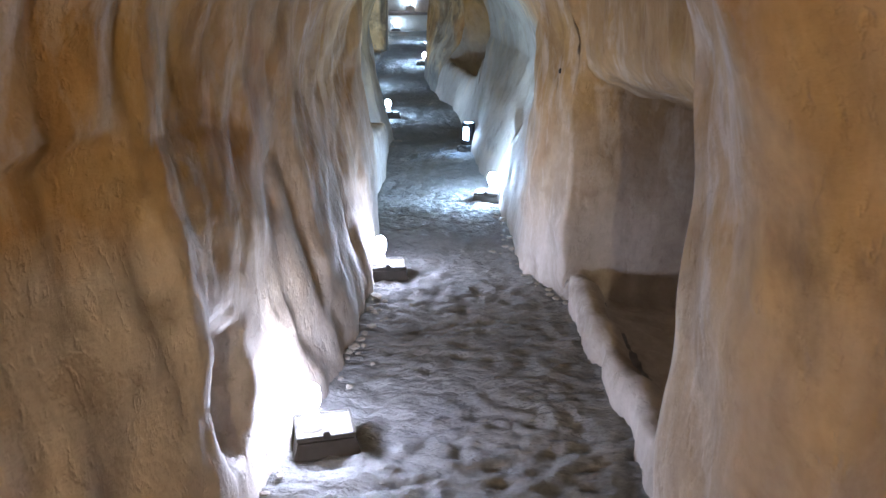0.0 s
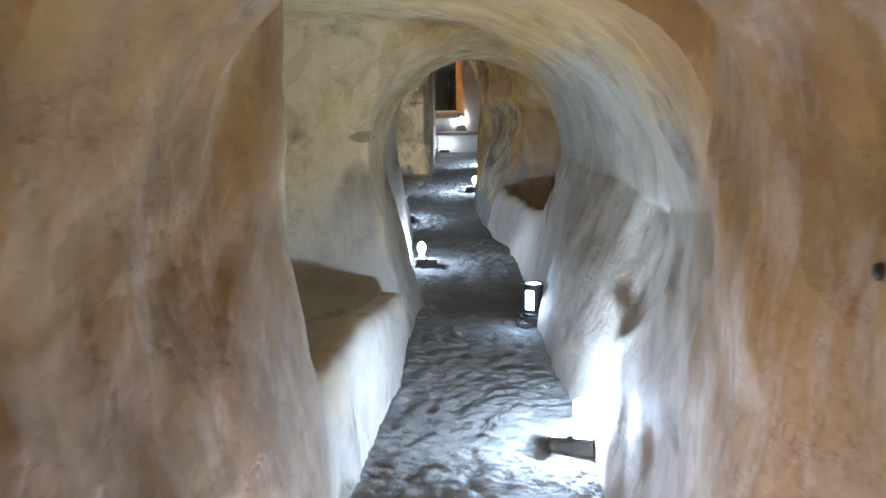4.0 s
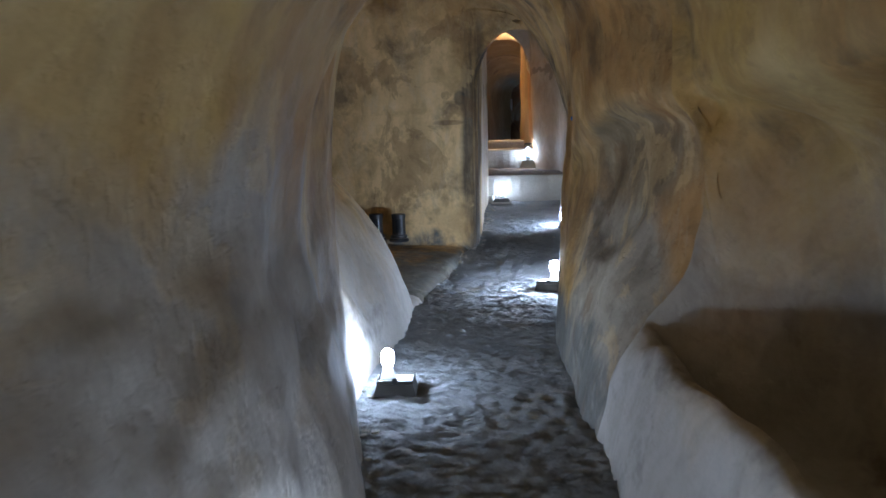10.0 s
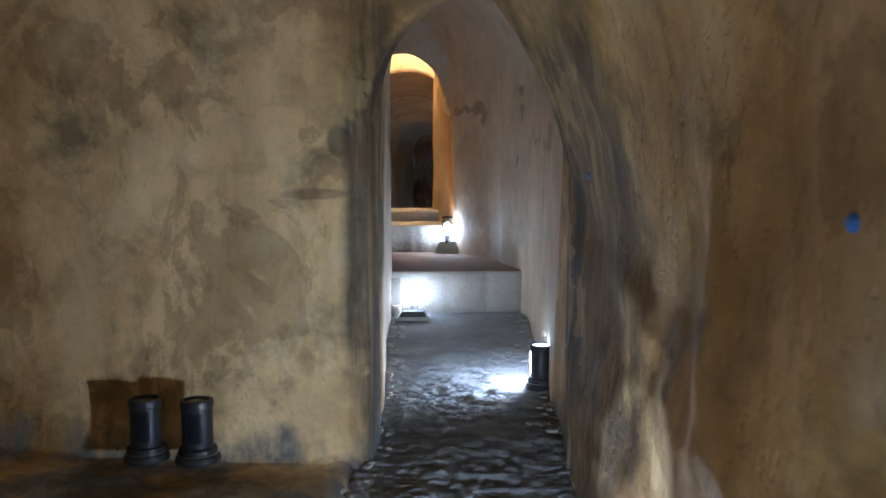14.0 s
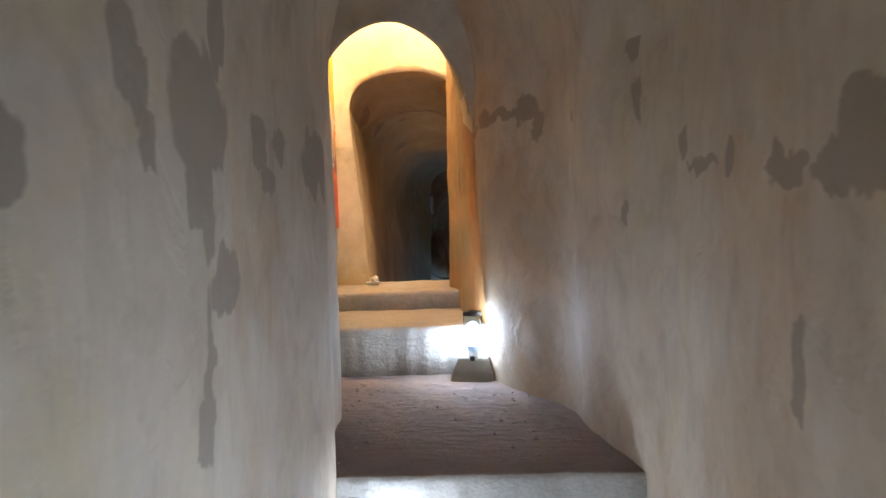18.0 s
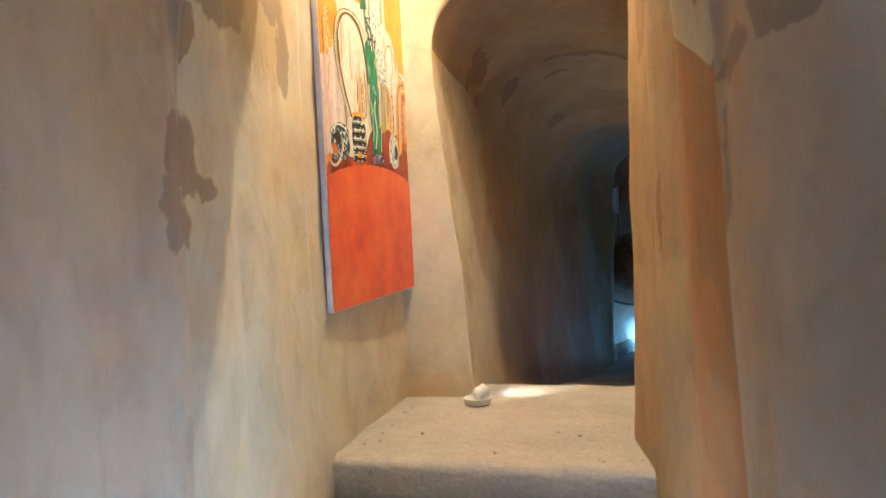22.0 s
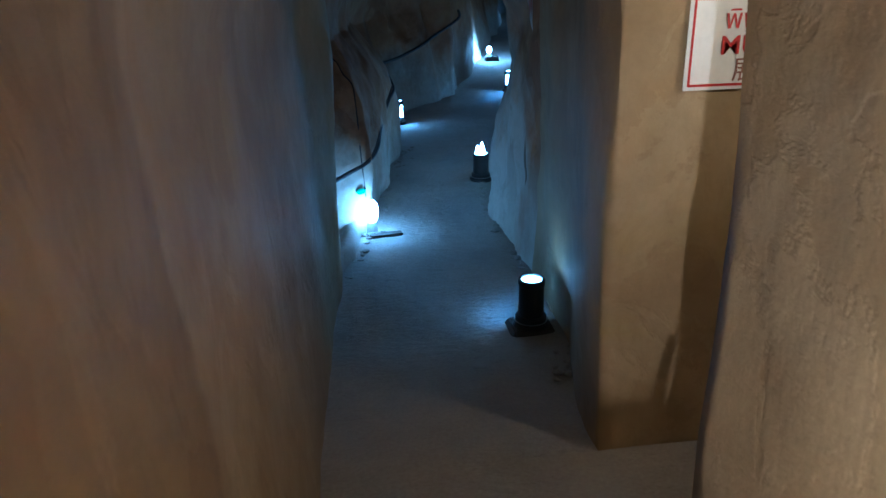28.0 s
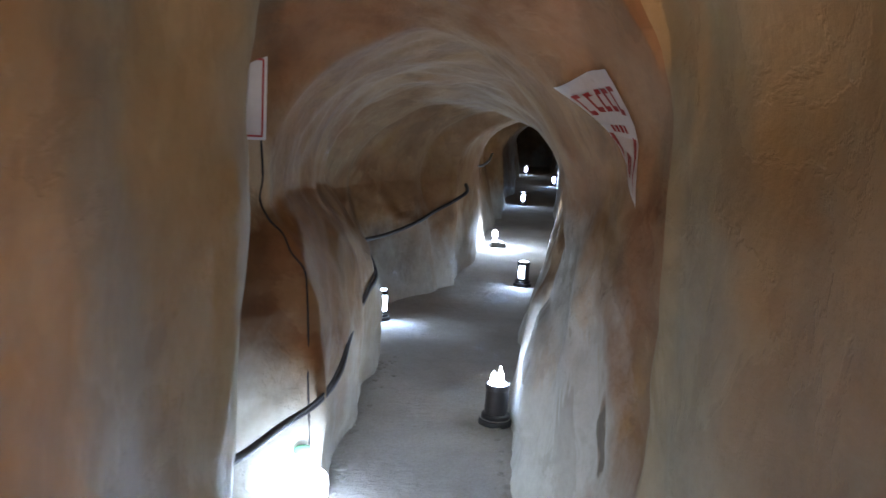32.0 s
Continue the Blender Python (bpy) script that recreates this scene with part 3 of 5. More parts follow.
rings = []
for (y0, p0), (y1, p1) in zip(SECTIONS, SECTIONS[1:]):
    reach = np.abs(p1 - p0).max()
    step = 0.05 if y1 < 36 else 0.14
    n = max(2, int(max((y1 - y0) / step, reach / 0.06)))
    for k in range(n):
        t = k / n
        s = t * t * (3 - 2 * t) if y1 - y0 > 0.5 else t
        q = p0 * (1 - s) + p1 * s
        q[:, 1] = y0 + (y1 - y0) * t
        rings.append(q)
rings.append(SECTIONS[-1][1])
rings = np.array(rings)


def normals_of(grid):
    a = np.gradient(grid, axis=0)
    b = np.gradient(grid, axis=1)
    n = np.cross(b, a)
    return n / np.maximum(np.linalg.norm(n, axis=2, keepdims=True), 1e-9)


# hollows and knobs in the plaster: centre, half sizes along y and z, depth outwards, side
DENTS = [(12.3, 0.05, 0.6, 0.42, -0.04, -1), (2.12, 0.34, 0.16, 0.22, 0.10, -1), (3.1, 0.45, 0.25, 0.5, 0.05, -1), (1.5, 0.75, 0.35, 0.5, 0.05, -1), 
         (6.9, 0.55, 0.5, 0.3, 0.05, 1), (14.3, 0.75, 0.4, 0.35, 0.06, 1), (33.6, 0.5, 0.5, 0.35, -0.05, 1), (34.6, 1.6, 0.6, 0.2, 0.06, -1)]

outward = normals_of(rings)
shape = rings.shape
mesh_points = np.empty(shape)
for i in range(shape[0]):
    y = rings[i, 0, 1]
    calm = 0.3 if 18.2 < y < 31.6 else 1.5 if 31.9 < y < 36 else 1.0
    runs = max(0.0, min(1.0, (5.1 - y) / 0.6, (y + 1) / 1.0))
    for j in range(shape[1]):
        p = Vector(rings[i, j])
        v = noise.noise_vector(p * 1.0) * 0.05 * calm + noise.noise_vector(p * 3.1 + Vector((5, 0, 0))) * 0.024 * calm + noise.noise_vector(p * 8.0) * 0.009 * calm
        o = Vector(outward[i, j])
        push = 0.0
        if runs > 0:
            push += runs * (0.03 * noise.noise(Vector((p.x * 4, p.y * 5.5, p.z * 1.1))) + 0.016 * noise.noise(Vector((p.x * 10, p.y * 11, p.z * 3.5))) + 0.008 * noise.noise(Vector((p.x * 24, p.y * 26, p.z * 7))))
        for dy, dz, ry, rz, depth, side in DENTS:
            d = ((y - dy) / ry) ** 2 + ((p.z - dz) / rz) ** 2
            if d < 1.4 and (j < NS if side < 0 else j > NS + NA):
                push += depth * min(1.0, max(0.0, (1.4 - d) / 0.7))
        mesh_points[i, j] = p + v + o * push
turned = normals_of(mesh_points)

ys = rings[:, 0, 1]


def shell(name, i0, i1, j0, j1, mat, label, category):
    """A stretch of the plaster shell: the surface that one sees and its outer face."""
    grid, nor = mesh_points[i0:i1 + 1, j0:j1 + 1], turned[i0:i1 + 1, j0:j1 + 1]
    h, w = grid.shape[:2]
    inner = grid.reshape(-1, 3)
    thick = np.where((grid[:, :, 1:2] > 1.9) & (grid[:, :, 1:2] < 4.3), 0.012, 0.06)
    outer = (grid + nor * thick).reshape(-1, 3)
    m = h * w
    idx = np.arange(m).reshape(h, w)
    quad = np.stack([idx[:-1, :-1], idx[1:, :-1], idx[1:, 1:], idx[:-1, 1:]], 2).reshape(-1, 4)
    faces = np.concatenate([quad, quad[:, ::-1] + m])
    me = bpy.data.meshes.new(name)
    me.from_pydata(np.concatenate([inner, outer]).tolist(), [], faces.tolist())
    me.materials.append(mat)
    me.shade_smooth()
    flat = nor.reshape(-1, 3)
    me.normals_split_custom_set_from_vertices(np.concatenate([-flat, flat]).tolist())
    return tagged(new(name, me), label, category, kind="structure")


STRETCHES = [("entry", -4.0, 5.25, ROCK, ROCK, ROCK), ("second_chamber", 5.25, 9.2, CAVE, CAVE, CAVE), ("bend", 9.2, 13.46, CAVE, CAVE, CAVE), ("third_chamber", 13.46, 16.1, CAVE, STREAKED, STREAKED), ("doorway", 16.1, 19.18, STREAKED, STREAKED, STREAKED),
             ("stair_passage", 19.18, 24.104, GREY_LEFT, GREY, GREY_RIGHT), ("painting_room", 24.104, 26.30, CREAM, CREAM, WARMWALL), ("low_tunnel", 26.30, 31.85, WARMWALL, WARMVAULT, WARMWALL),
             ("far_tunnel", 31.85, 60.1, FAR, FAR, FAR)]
for name, a, b, ml, mc, mr in STRETCHES:
    i0, i1 = int(np.searchsorted(ys, a)), min(int(np.searchsorted(ys, b)), len(ys) - 1)
    what = name.replace("_", " ")
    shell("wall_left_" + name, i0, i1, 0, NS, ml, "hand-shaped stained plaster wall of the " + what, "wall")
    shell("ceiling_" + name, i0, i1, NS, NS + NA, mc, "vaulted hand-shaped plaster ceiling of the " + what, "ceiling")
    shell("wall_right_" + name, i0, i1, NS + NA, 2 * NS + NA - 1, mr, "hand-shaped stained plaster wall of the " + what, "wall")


PLASTER = BVHTree.FromPolygons([Vector(p) for p in mesh_points.reshape(-1, 3)],
                               [(i * shape[1] + j, i * shape[1] + j + 1, (i + 1) * shape[1] + j + 1, (i + 1) * shape[1] + j) for i in range(shape[0] - 1) for j in range(shape[1] - 1)])


def wall_at(x, y, z, side):
    """The x at which the wall is met from x towards that side, at this y and z."""
    hit = PLASTER.ray_cast(Vector((x, y, z)), Vector((side, 0, 0)))
    return hit[0].x


# end walls of the place
def closing(name, ring):
    ob = finish(name, ring.tolist(), [tuple(range(len(ring)))], FAR, smooth=False)
    s = ob.modifiers.new("thickness", "SOLIDIFY")
    s.thickness, s.offset = 0.1, 0
    tagged(ob, kind="structure", label="plain plastered wall that closes the tunnel", category="wall")


closing("wall_south", mesh_points[0])
closing("wall_north", mesh_points[-1])


# ---- floor ----
def floor_strip(name, y0, y1, mat, height, dy=0.019, nx=80, rough=0.022):
    verts, faces = [], []
    rows = np.arange(y0, y1 + dy, dy)
    for y in rows:
        i = min(int(np.searchsorted(ys, y)), len(ys) - 1)
        xa, xb = rings[i, 3, 0] - 0.2, rings[i, -4, 0] + 0.2
        for k in range(nx):
            x = xa + (xb - xa) * k / (nx - 1)
            z = height(y)
            p = Vector((x, y, 0))
            z += noise.noise(p * 1.7) * 0.015 + rough * (0.5 * noise.noise(Vector((x * 5, y * 9, 0))) - abs(noise.noise(Vector((x * 7, y * 16, 3)))) * 1.5 + noise.noise(Vector((x * 12, y * 19, 6))) * 0.8 + noise.noise(Vector((x * 24, y * 31, 9))) * 0.55)
            verts.append((x, y, z))
    for r in range(len(rows) - 1):
        for c in range(nx - 1):
            faces.append((r * nx + c, r * nx + c + 1, (r + 1) * nx + c + 1, (r + 1) * nx + c))
    ob = finish(name, verts, faces, mat)
    s = ob.modifiers.new("thickness", "SOLIDIFY")
    s.thickness, s.offset = 0.08, -1
    return tagged(ob, kind="structure", label="trodden sandy floor with footprints and ripples", category="floor")


floor_strip("floor_south", -4.0, 20.5, SAND, floor_z)
floor_strip("floor_stair", 20.5, 23.0, SAND, floor_z, rough=0.007)
floor_strip("floor_north", 26.4, 60.0, TUNNELFLOOR, floor_z, dy=0.06, rough=0.007)


def stair(name, x0, x1, y0, y1, z0, z1, slant=0.0, mat=STEP, tread=STEP):
    bm = bmesh.new()
    nx, ny = 90, max(8, int((y1 - y0) / 0.035))
    top = [[None] * (nx + 1) for _ in range(ny + 3)]
    for r in range(ny + 3):
        for c in range(nx + 1):
            x = x0 + (x1 - x0) * c / nx
            edge = noise.noise(Vector((x * 3, y0, 1))) * 0.022 + noise.noise(Vector((x * 14, y0, 4))) * 0.010 + slant * (x - x0)
            worn = 0.012 * max(0.0, noise.noise(Vector((x * 9, y0, 8))))
            if r == 0:
                p = (x, y0 + edge, z0)
            elif r == 1:
                p = (x, y0 + edge - 0.004, z1 - 0.03 - worn)
            elif r == 2:
                p = (x, y0 + edge + 0.012 + worn, z1 - 0.006 - worn * 0.6)
            else:
                p = (x, y0 + edge + 0.03 + (y1 - y0 - 0.03) * (r - 3) / (ny - 1), z1 + noise.noise(Vector((x * 5, y0 + r * 0.2, 2))) * 0.007 + noise.noise(Vector((x * 18, y0 + r * 0.6, 5))) * 0.003)
            top[r][c] = bm.verts.new(p)
    for r in range(ny + 2):
        for c in range(nx):
            f = bm.faces.new((top[r][c], top[r][c + 1], top[r + 1][c + 1], top[r + 1][c]))
            f.material_index = 1 if r > 1 else 0
    ob = part(name, bm, mat, smooth=True)
    ob.data.materials.append(tread)
    s = ob.modifiers.new("thickness", "SOLIDIFY")
    s.thickness, s.offset = 0.06, -1
    return tagged(ob, kind="structure", label="rough cement step with a worn rounded edge", category="step")


stair("step_1", -2.4, 0.15, 21.9, 24.3, -0.1, 0.43, tread=TREAD)
stair("step_2", -2.5, -0.55, 24.12, 25.45, 0.3, 0.76)
stair("step_3", -2.45, -0.85, 25.3, 26.6, 0.65, 0.91)


# ---- lamps ----
def tube(points, radius, n=8):
    """A round bar along a smooth line through the points."""
    p = [Vector(q) for q in points]
    fine = []
    for k in range(len(p) - 1):
        a, b, c, d = p[max(k - 1, 0)], p[k], p[k + 1], p[min(k + 2, len(p) - 1)]
        for i in range(8):
            t = i / 8
            fine.append(0.5 * (2 * b + (c - a) * t + (2 * a - 5 * b + 4 * c - d) * t * t + (3 * b - a - 3 * c + d) * t ** 3))
    fine.append(p[-1])
    bm = bmesh.new()
    loops = []
    for k, q in enumerate(fine):
        way = (fine[min(k + 1, len(fine) - 1)] - fine[max(k - 1, 0)]).normalized()
        side = way.cross(Vector((0, 0, 1)) if abs(way.z) < 0.9 else Vector((1, 0, 0))).normalized()
        over = side.cross(way)
        loops.append([bm.verts.new(q + radius * (side * math.cos(2 * math.pi * i / n) + over * math.sin(2 * math.pi * i / n))) for i in range(n)])
    for a, b in zip(loops, loops[1:]):
        for i in range(n):
            bm.faces.new((a[i], a[(i + 1) % n], b[(i + 1) % n], b[i]))
    bm.faces.new(loops[0])
    bm.faces.new(list(reversed(loops[-1])))
    return bm


def moved(bm, x=0, y=0, z=0, turn=0, tip=0):
    bmesh.ops.transform(bm, matrix=pose(x, y, z, tip, 0, turn), verts=bm.verts[:])
    return bm


def bulb_shape(r=0.038, h=0.108, z=0.148):
    return lathe([(0.012, z), (r * 0.6, z + h * 0.05), (r * 0.93, z + h * 0.27), (r, z + h * 0.53), (r * 0.88, z + h * 0.8), (r * 0.5, z + h * 0.95), (0.004, z + h)], 16)


def block_lamp(m, glow, junction=None, aside=0.0):
    lamp = empty("floor_lamp", m)
    part("base_block", block(0.24, 0.20, 0.07, 0.84, 0.006), DARKWOOD, lamp, "dark grimy base block")
    tray = block(0.20, 0.165, 0.012, 0.97, 0.003, 0.066)
    plate = part("tray", tray, DUSTY, lamp, "dusty pale top plate")
    for x, y, w, d in ((0, -0.082, 0.205, 0.010), (0, 0.082, 0.205, 0.010), (-0.10, 0, 0.010, 0.165), (0.10, 0, 0.010, 0.165)):
        part("rim", moved(block(w, d, 0.02, 1, 0.002, 0.068), x, y), DARKWOOD, plate)
    part("cable_clip", moved(block(0.03, 0.02, 0.032, 0.9, 0.003, 0.07), 0, -0.078), BLACK, lamp)
    socket = part("socket", moved(lathe([(0.048, 0.076), (0.044, 0.09), (0.036, 0.115), (0.03, 0.135), (0.028, 0.152)]), aside), WHITE, lamp, "white ceramic socket", smooth=True)
    part("bulb", moved(bulb_shape(), aside), glow, socket, "glowing white bulb", smooth=True)
    if junction:
        part("junction_box", moved(block(0.10, 0.08, 0.07, 0.9, 0.006), junction[0], junction[1]), BLACK, lamp)
    return tagged(lamp, "glowing bulb lamp on a dusty block on the sandy floor", "lamp", "lamps along the tunnel")


def curved_pane(r, z0, z1, a0, a1, n=8):
    bm = bmesh.new()
    lo = [bm.verts.new((r * math.cos(radians(a0 + (a1 - a0) * k / n)), r * math.sin(radians(a0 + (a1 - a0) * k / n)), z0)) for k in range(n + 1)]
    hi = [bm.verts.new((v.co.x, v.co.y, z1)) for v in lo]
    for k in range(n):
        bm.faces.new((lo[k], lo[k + 1], hi[k + 1], hi[k]))
    bmesh.ops.solidify(bm, geom=bm.faces[:], thickness=0.004)
    return bm


def canister_lamp(m, lit=True, window=None, tall=0.27, block_under=False, glow=LENS_M):
    lamp = empty("canister_lamp", m)
    if block_under:
        part("footing", block(0.27, 0.24, 0.05, 0.8, 0.012, -0.035), DARKWOOD, lamp, "rough dark cement footing")
    plinth = part("plinth", lathe([(0.104, 0), (0.106, 0.012), (0.10, 0.028), (0.088, 0.036), (0.088, 0.064), (0.074, 0.07)], 24), BLACK, lamp, smooth=False)
    part("ring", tube([(0.092 * math.cos(a * math.pi / 8), 0.092 * math.sin(a * math.pi / 8), 0.04) for a in range(17)], 0.003, 6), METAL, plinth, "thin bright metal ring")
    body = part("body", lathe([(0.07, 0.066), (0.071, 0.10), (0.0705, 0.2), (0.071, tall - 0.02), (0.075, tall - 0.012), (0.075, tall + 0.014), (0.071, tall + 0.02), (0.06, tall + 0.02), (0.058, tall + 0.008)], 28), BLACK, lamp, "scuffed black plastic body")
    for k in range(3):
        part("groove", lathe([(0.0718, 0.085 + 0.012 * k), (0.0728, 0.088 + 0.012 * k), (0.0718, 0.091 + 0.012 * k)], 24, False), BLACK, body)
    part("lens", lathe([(0.057, tall + 0.006), (0.056, tall + 0.012), (0.02, tall + 0.016)], 20), (LENS_M if glow is STRONG_M else SOFT_M) if lit and glow in (STRONG_M, MILD_M) else glow if lit else DARKGLASS, body, "glowing round top lens" if lit else "dark top lens")
    if window is not None:
        part("window", curved_pane(0.0725, 0.10, tall - 0.03, window - 26, window + 26), glow if lit else DARKGLASS, body, "glowing tall side window" if lit else "dark side window")
    return tagged(lamp, "black canister floor lamp " + ("with a glowing lens, standing by the wall" if lit else "that is switched off, by the wall"), "lamp", "lamps along the tunnel")


def candle_lamp(m):
    lamp = canister_lamp(m, True, None, 0.24)
    lamp.name = "broken_canister_lamp"
    bm = lathe([(0.034, 0.255), (0.036, 0.275), (0.02, 0.31), (0.009, 0.335), (0.002, 0.365)], 7)
    for v in bm.verts:
        if v.co.z > 0.3:
            v.co.x += 0.012
            v.co.y *= 0.6
    part("shard", bm, DIM_M, lamp, "broken glowing glass shard like a flame")
    bm = lathe([(0.018, 0.25), (0.02, 0.30), (0.004, 0.33)], 8)
    part("shard", moved(bm, -0.025, 0.01, 0), DIM_M, lamp)
    return tagged(lamp, "black canister lamp with a broken glowing top like a flame", "lamp")


def glass_lamp(m):
    lamp = empty("glass_lamp", m)
    part("footing", block(0.29, 0.25, 0.055, 0.9, 0.008, -0.055), DUSTY, lamp, "rough cement footing")
    part("base_block", block(0.26, 0.22, 0.085, 0.74, 0.006), DUSTY, lamp, "pale dusty truncated base")
    for x in (-0.065, 0.065):
        part("top_plate", moved(block(0.07, 0.15, 0.012, 0.95, 0.003, 0.084), x), WHITE, lamp)
    part("cable_clip", moved(block(0.03, 0.03, 0.03, 0.9, 0.003, 0.075), 0, -0.085), BLACK, lamp)
    stem = part("stem", lathe([(0.036, 0.09), (0.034, 0.13), (0.04, 0.15), (0.042, 0.165)]), WHITE, lamp)
    part("collar", lathe([(0.075, 0.125), (0.082, 0.16), (0.082, 0.185), (0.078, 0.188), (0.078, 0.16), (0.07, 0.13)], 8, False), GLASS, lamp, "clear eight-sided glass collar").visible_shadow = False
    part("bulb", bulb_shape(0.045, 0.16, 0.16), GLASSBULB_M, stem, "glowing white bulb", smooth=True)
    part("cylinder", lathe([(0.062, 0.17), (0.062, 0.37), (0.058, 0.37), (0.058, 0.17)], 24, False), GLASS, lamp, "clear bluish glass cylinder").visible_shadow = False
    part("cap", lathe([(0.064, 0.362), (0.066, 0.372), (0.06, 0.388), (0.03, 0.392), (0.03, 0.38)], 24), BLACK, lamp, "dark round cap")
    part("junction_box", moved(block(0.05, 0.06, 0.08, 0.9, 0.005), 0.15, 0.03), BLACK, lamp)
    return tagged(lamp, "lamp with a glass cylinder on a pale block on the step", "lamp")


def plate_lamp(m):
    lamp = empty("step_lamp", m)
    part("tray", moved(block(0.30, 0.20, 0.03, 0.92, 0.006), 0.0, -0.05), DUSTY, lamp, "pale tray with a raised rim")
    part("plate", moved(block(0.25, 0.16, 0.05, 0.78, 0.006, 0.028), 0.0, -0.05), DARKWOOD, lamp, "dark sloping plate")
    part("pipe", moved(lathe([(0.045, 0), (0.05, 0.02), (0.05, 0.09), (0.045, 0.11)], 16), -0.17, 0.09), DUSTY, lamp)
    part("post", moved(block(0.10, 0.07, 0.36, 0.98, 0.006), -0.17, 0.14), DUSTY, lamp, "pale upright block")
    socket = part("socket", moved(lathe([(0.034, 0.06), (0.03, 0.12)]), 0.0, 0.09), WHITE, lamp)
    part("bulb", moved(bulb_shape(0.042, 0.15, 0.115), 0.0, 0.09), PLATE_M, socket, "glowing white bulb", smooth=True)
    return tagged(lamp, "glowing lamp behind a pale tray at the foot of the step", "lamp")


def broken_lamp(m):
    lamp = empty("broken_lamp", m)
    part("plate", moved(block(0.26, 0.07, 0.014, 0.95, 0.004), 0.10, -0.06, 0.002, 6), DARKWOOD, lamp, "thin dark strip")
    for k in range(9):
        a = 0.7 * k
        part("rubble", moved(block(0.035 + 0.01 * (k % 3), 0.03, 0.022, 0.7, 0.004), -0.16 + 0.03 * k, 0.02 * math.cos(a) - 0.03, 0, 40 * k), DUSTY, lamp)
    socket = part("socket", moved(lathe([(0.045, 0), (0.04, 0.05), (0.03, 0.09)]), 0.0, 0.02), WHITE, lamp)
    part("bulb", moved(bulb_shape(0.055, 0.18, 0.085), 0.0, 0.02), FAINT_M, socket, "large glowing white bulb", smooth=True)
    return tagged(lamp, "bright broken lamp among rubble at the wall foot", "lamp")


METAL = plain("dull_metal", (0.5, 0.5, 0.5), 0.35, 1.0)
DARKGLASS = plain("dark_glass", (0.03, 0.035, 0.04), 0.15)
glass_m, glass_n, glass_l, glass_b = material("blue_glass", 0.05)
glass_b.inputs["Base Color"].default_value = (0.75, 0.88, 1.0, 1)
glass_b.inputs["Transmission Weight"].default_value = 1.0
glass_b.inputs["IOR"].default_value = 1.2
GLASS = glass_m


def stand(x, y, turn=0, z=None):
    return pose(x, y, (floor_z(y) if z is None else z) - 0.004, 0, 0, turn)


for x, y, turn, box in ((-0.43, 2.55, 14, None), (-0.33, 4.55, 5, None), (0.38, 6.78, -10, (0.15, 0.06)), (-0.71, 11.14, 8, None), (-1.24, 14.0, 6, None),
                        (-0.42, 16.53, -3, None), (1.06, 41.0, 0, None)):
    block_lamp(stand(x, y, turn), glow=WHITE_BULB_M if y < 5 else DOOR_M if 16 < y < 17 else BAY_M if 6 < y < 7 else LOW_M if 11 < y < 15 else FAR_M, junction=box, aside=0.045 if y in (6.78, 16.53) else -0.045)
canister_lamp(stand(0.29, 9.05, 0, floor_z(9.05) + 0.03), True, -118, 0.27, True, glow=MILD_M)
canister_lamp(stand(-0.27, 19.5), True, 150, 0.27, glow=STRONG_M)
canister_lamp(stand(-0.73, 31.0, 0, floor_z(31.0) + 0.035), True, 115, 0.27, True, glow=SOFT_M)
canister_lamp(stand(-0.97, 36.75), True, -60)
canister_lamp(stand(0.80, 38.4), True, -120)
canister_lamp(stand(2.85, 46.7), True, -100)
canister_lamp(stand(5.0, 51.8), True, -100)
canister_lamp(stand(5.2, 55.8), True, -100)
for x, y in ((-2.28, 17.98), (-2.03, 17.96)):
    canister_lamp(stand(x, y, 0, floor_z(y) + 0.145), False, -80)
candle_lamp(stand(-0.43, 34.12))
plate_lamp(stand(-1.22, 21.62))
glass_lamp(stand(-0.93, 23.96, -4, 0.488))
broken_lamp(stand(-1.52, 32.86))


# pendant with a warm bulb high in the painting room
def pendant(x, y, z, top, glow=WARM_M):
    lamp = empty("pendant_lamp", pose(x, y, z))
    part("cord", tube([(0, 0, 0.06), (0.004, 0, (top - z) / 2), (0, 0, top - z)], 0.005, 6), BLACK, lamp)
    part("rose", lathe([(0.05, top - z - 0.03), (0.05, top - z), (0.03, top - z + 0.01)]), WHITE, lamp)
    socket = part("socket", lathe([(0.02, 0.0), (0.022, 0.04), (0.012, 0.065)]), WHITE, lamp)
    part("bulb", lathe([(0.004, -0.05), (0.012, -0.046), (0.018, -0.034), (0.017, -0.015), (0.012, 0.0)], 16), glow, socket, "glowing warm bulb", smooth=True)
    return tagged(lamp, "unseen bare warm bulb on a black cord from the vault", "lamp")


pendant(-1.50, 25.77, 4.40, floor_z(25.78) + 3.87)
# added unseen lamp behind the start, a warm fill for the entry walls
pendant(-0.05, -2.3, 1.85, floor_z(-2.3) + 2.1, ENTRY_FILL_M)
# added unseen lamp in the side recess, to warm the tunnel walls
pendant(-0.20, 28.72, floor_z(28.72) + 1.70, floor_z(28.72) + 1.95, SIDE_FILL_M)

# small bright spot lamp on the edge of the top step
spot = empty("spot_lamp", pose(-1.90, 26.15, 0.913))
part("dish", lathe([(0.052, 0), (0.06, 0.006), (0.066, 0.03), (0.062, 0.032), (0.03, 0.012)], 18), WHITE, spot, "white round dish")
head = part("head", moved(lathe([(0.012, -0.012), (0.025, -0.008), (0.028, 0.01), (0.028, 0.054), (0.024, 0.054), (0.023, 0.0), (0.01, -0.003)], 16), 0, 0, 0.042, 149, 70), WHITE, spot, "small tilted reflector")
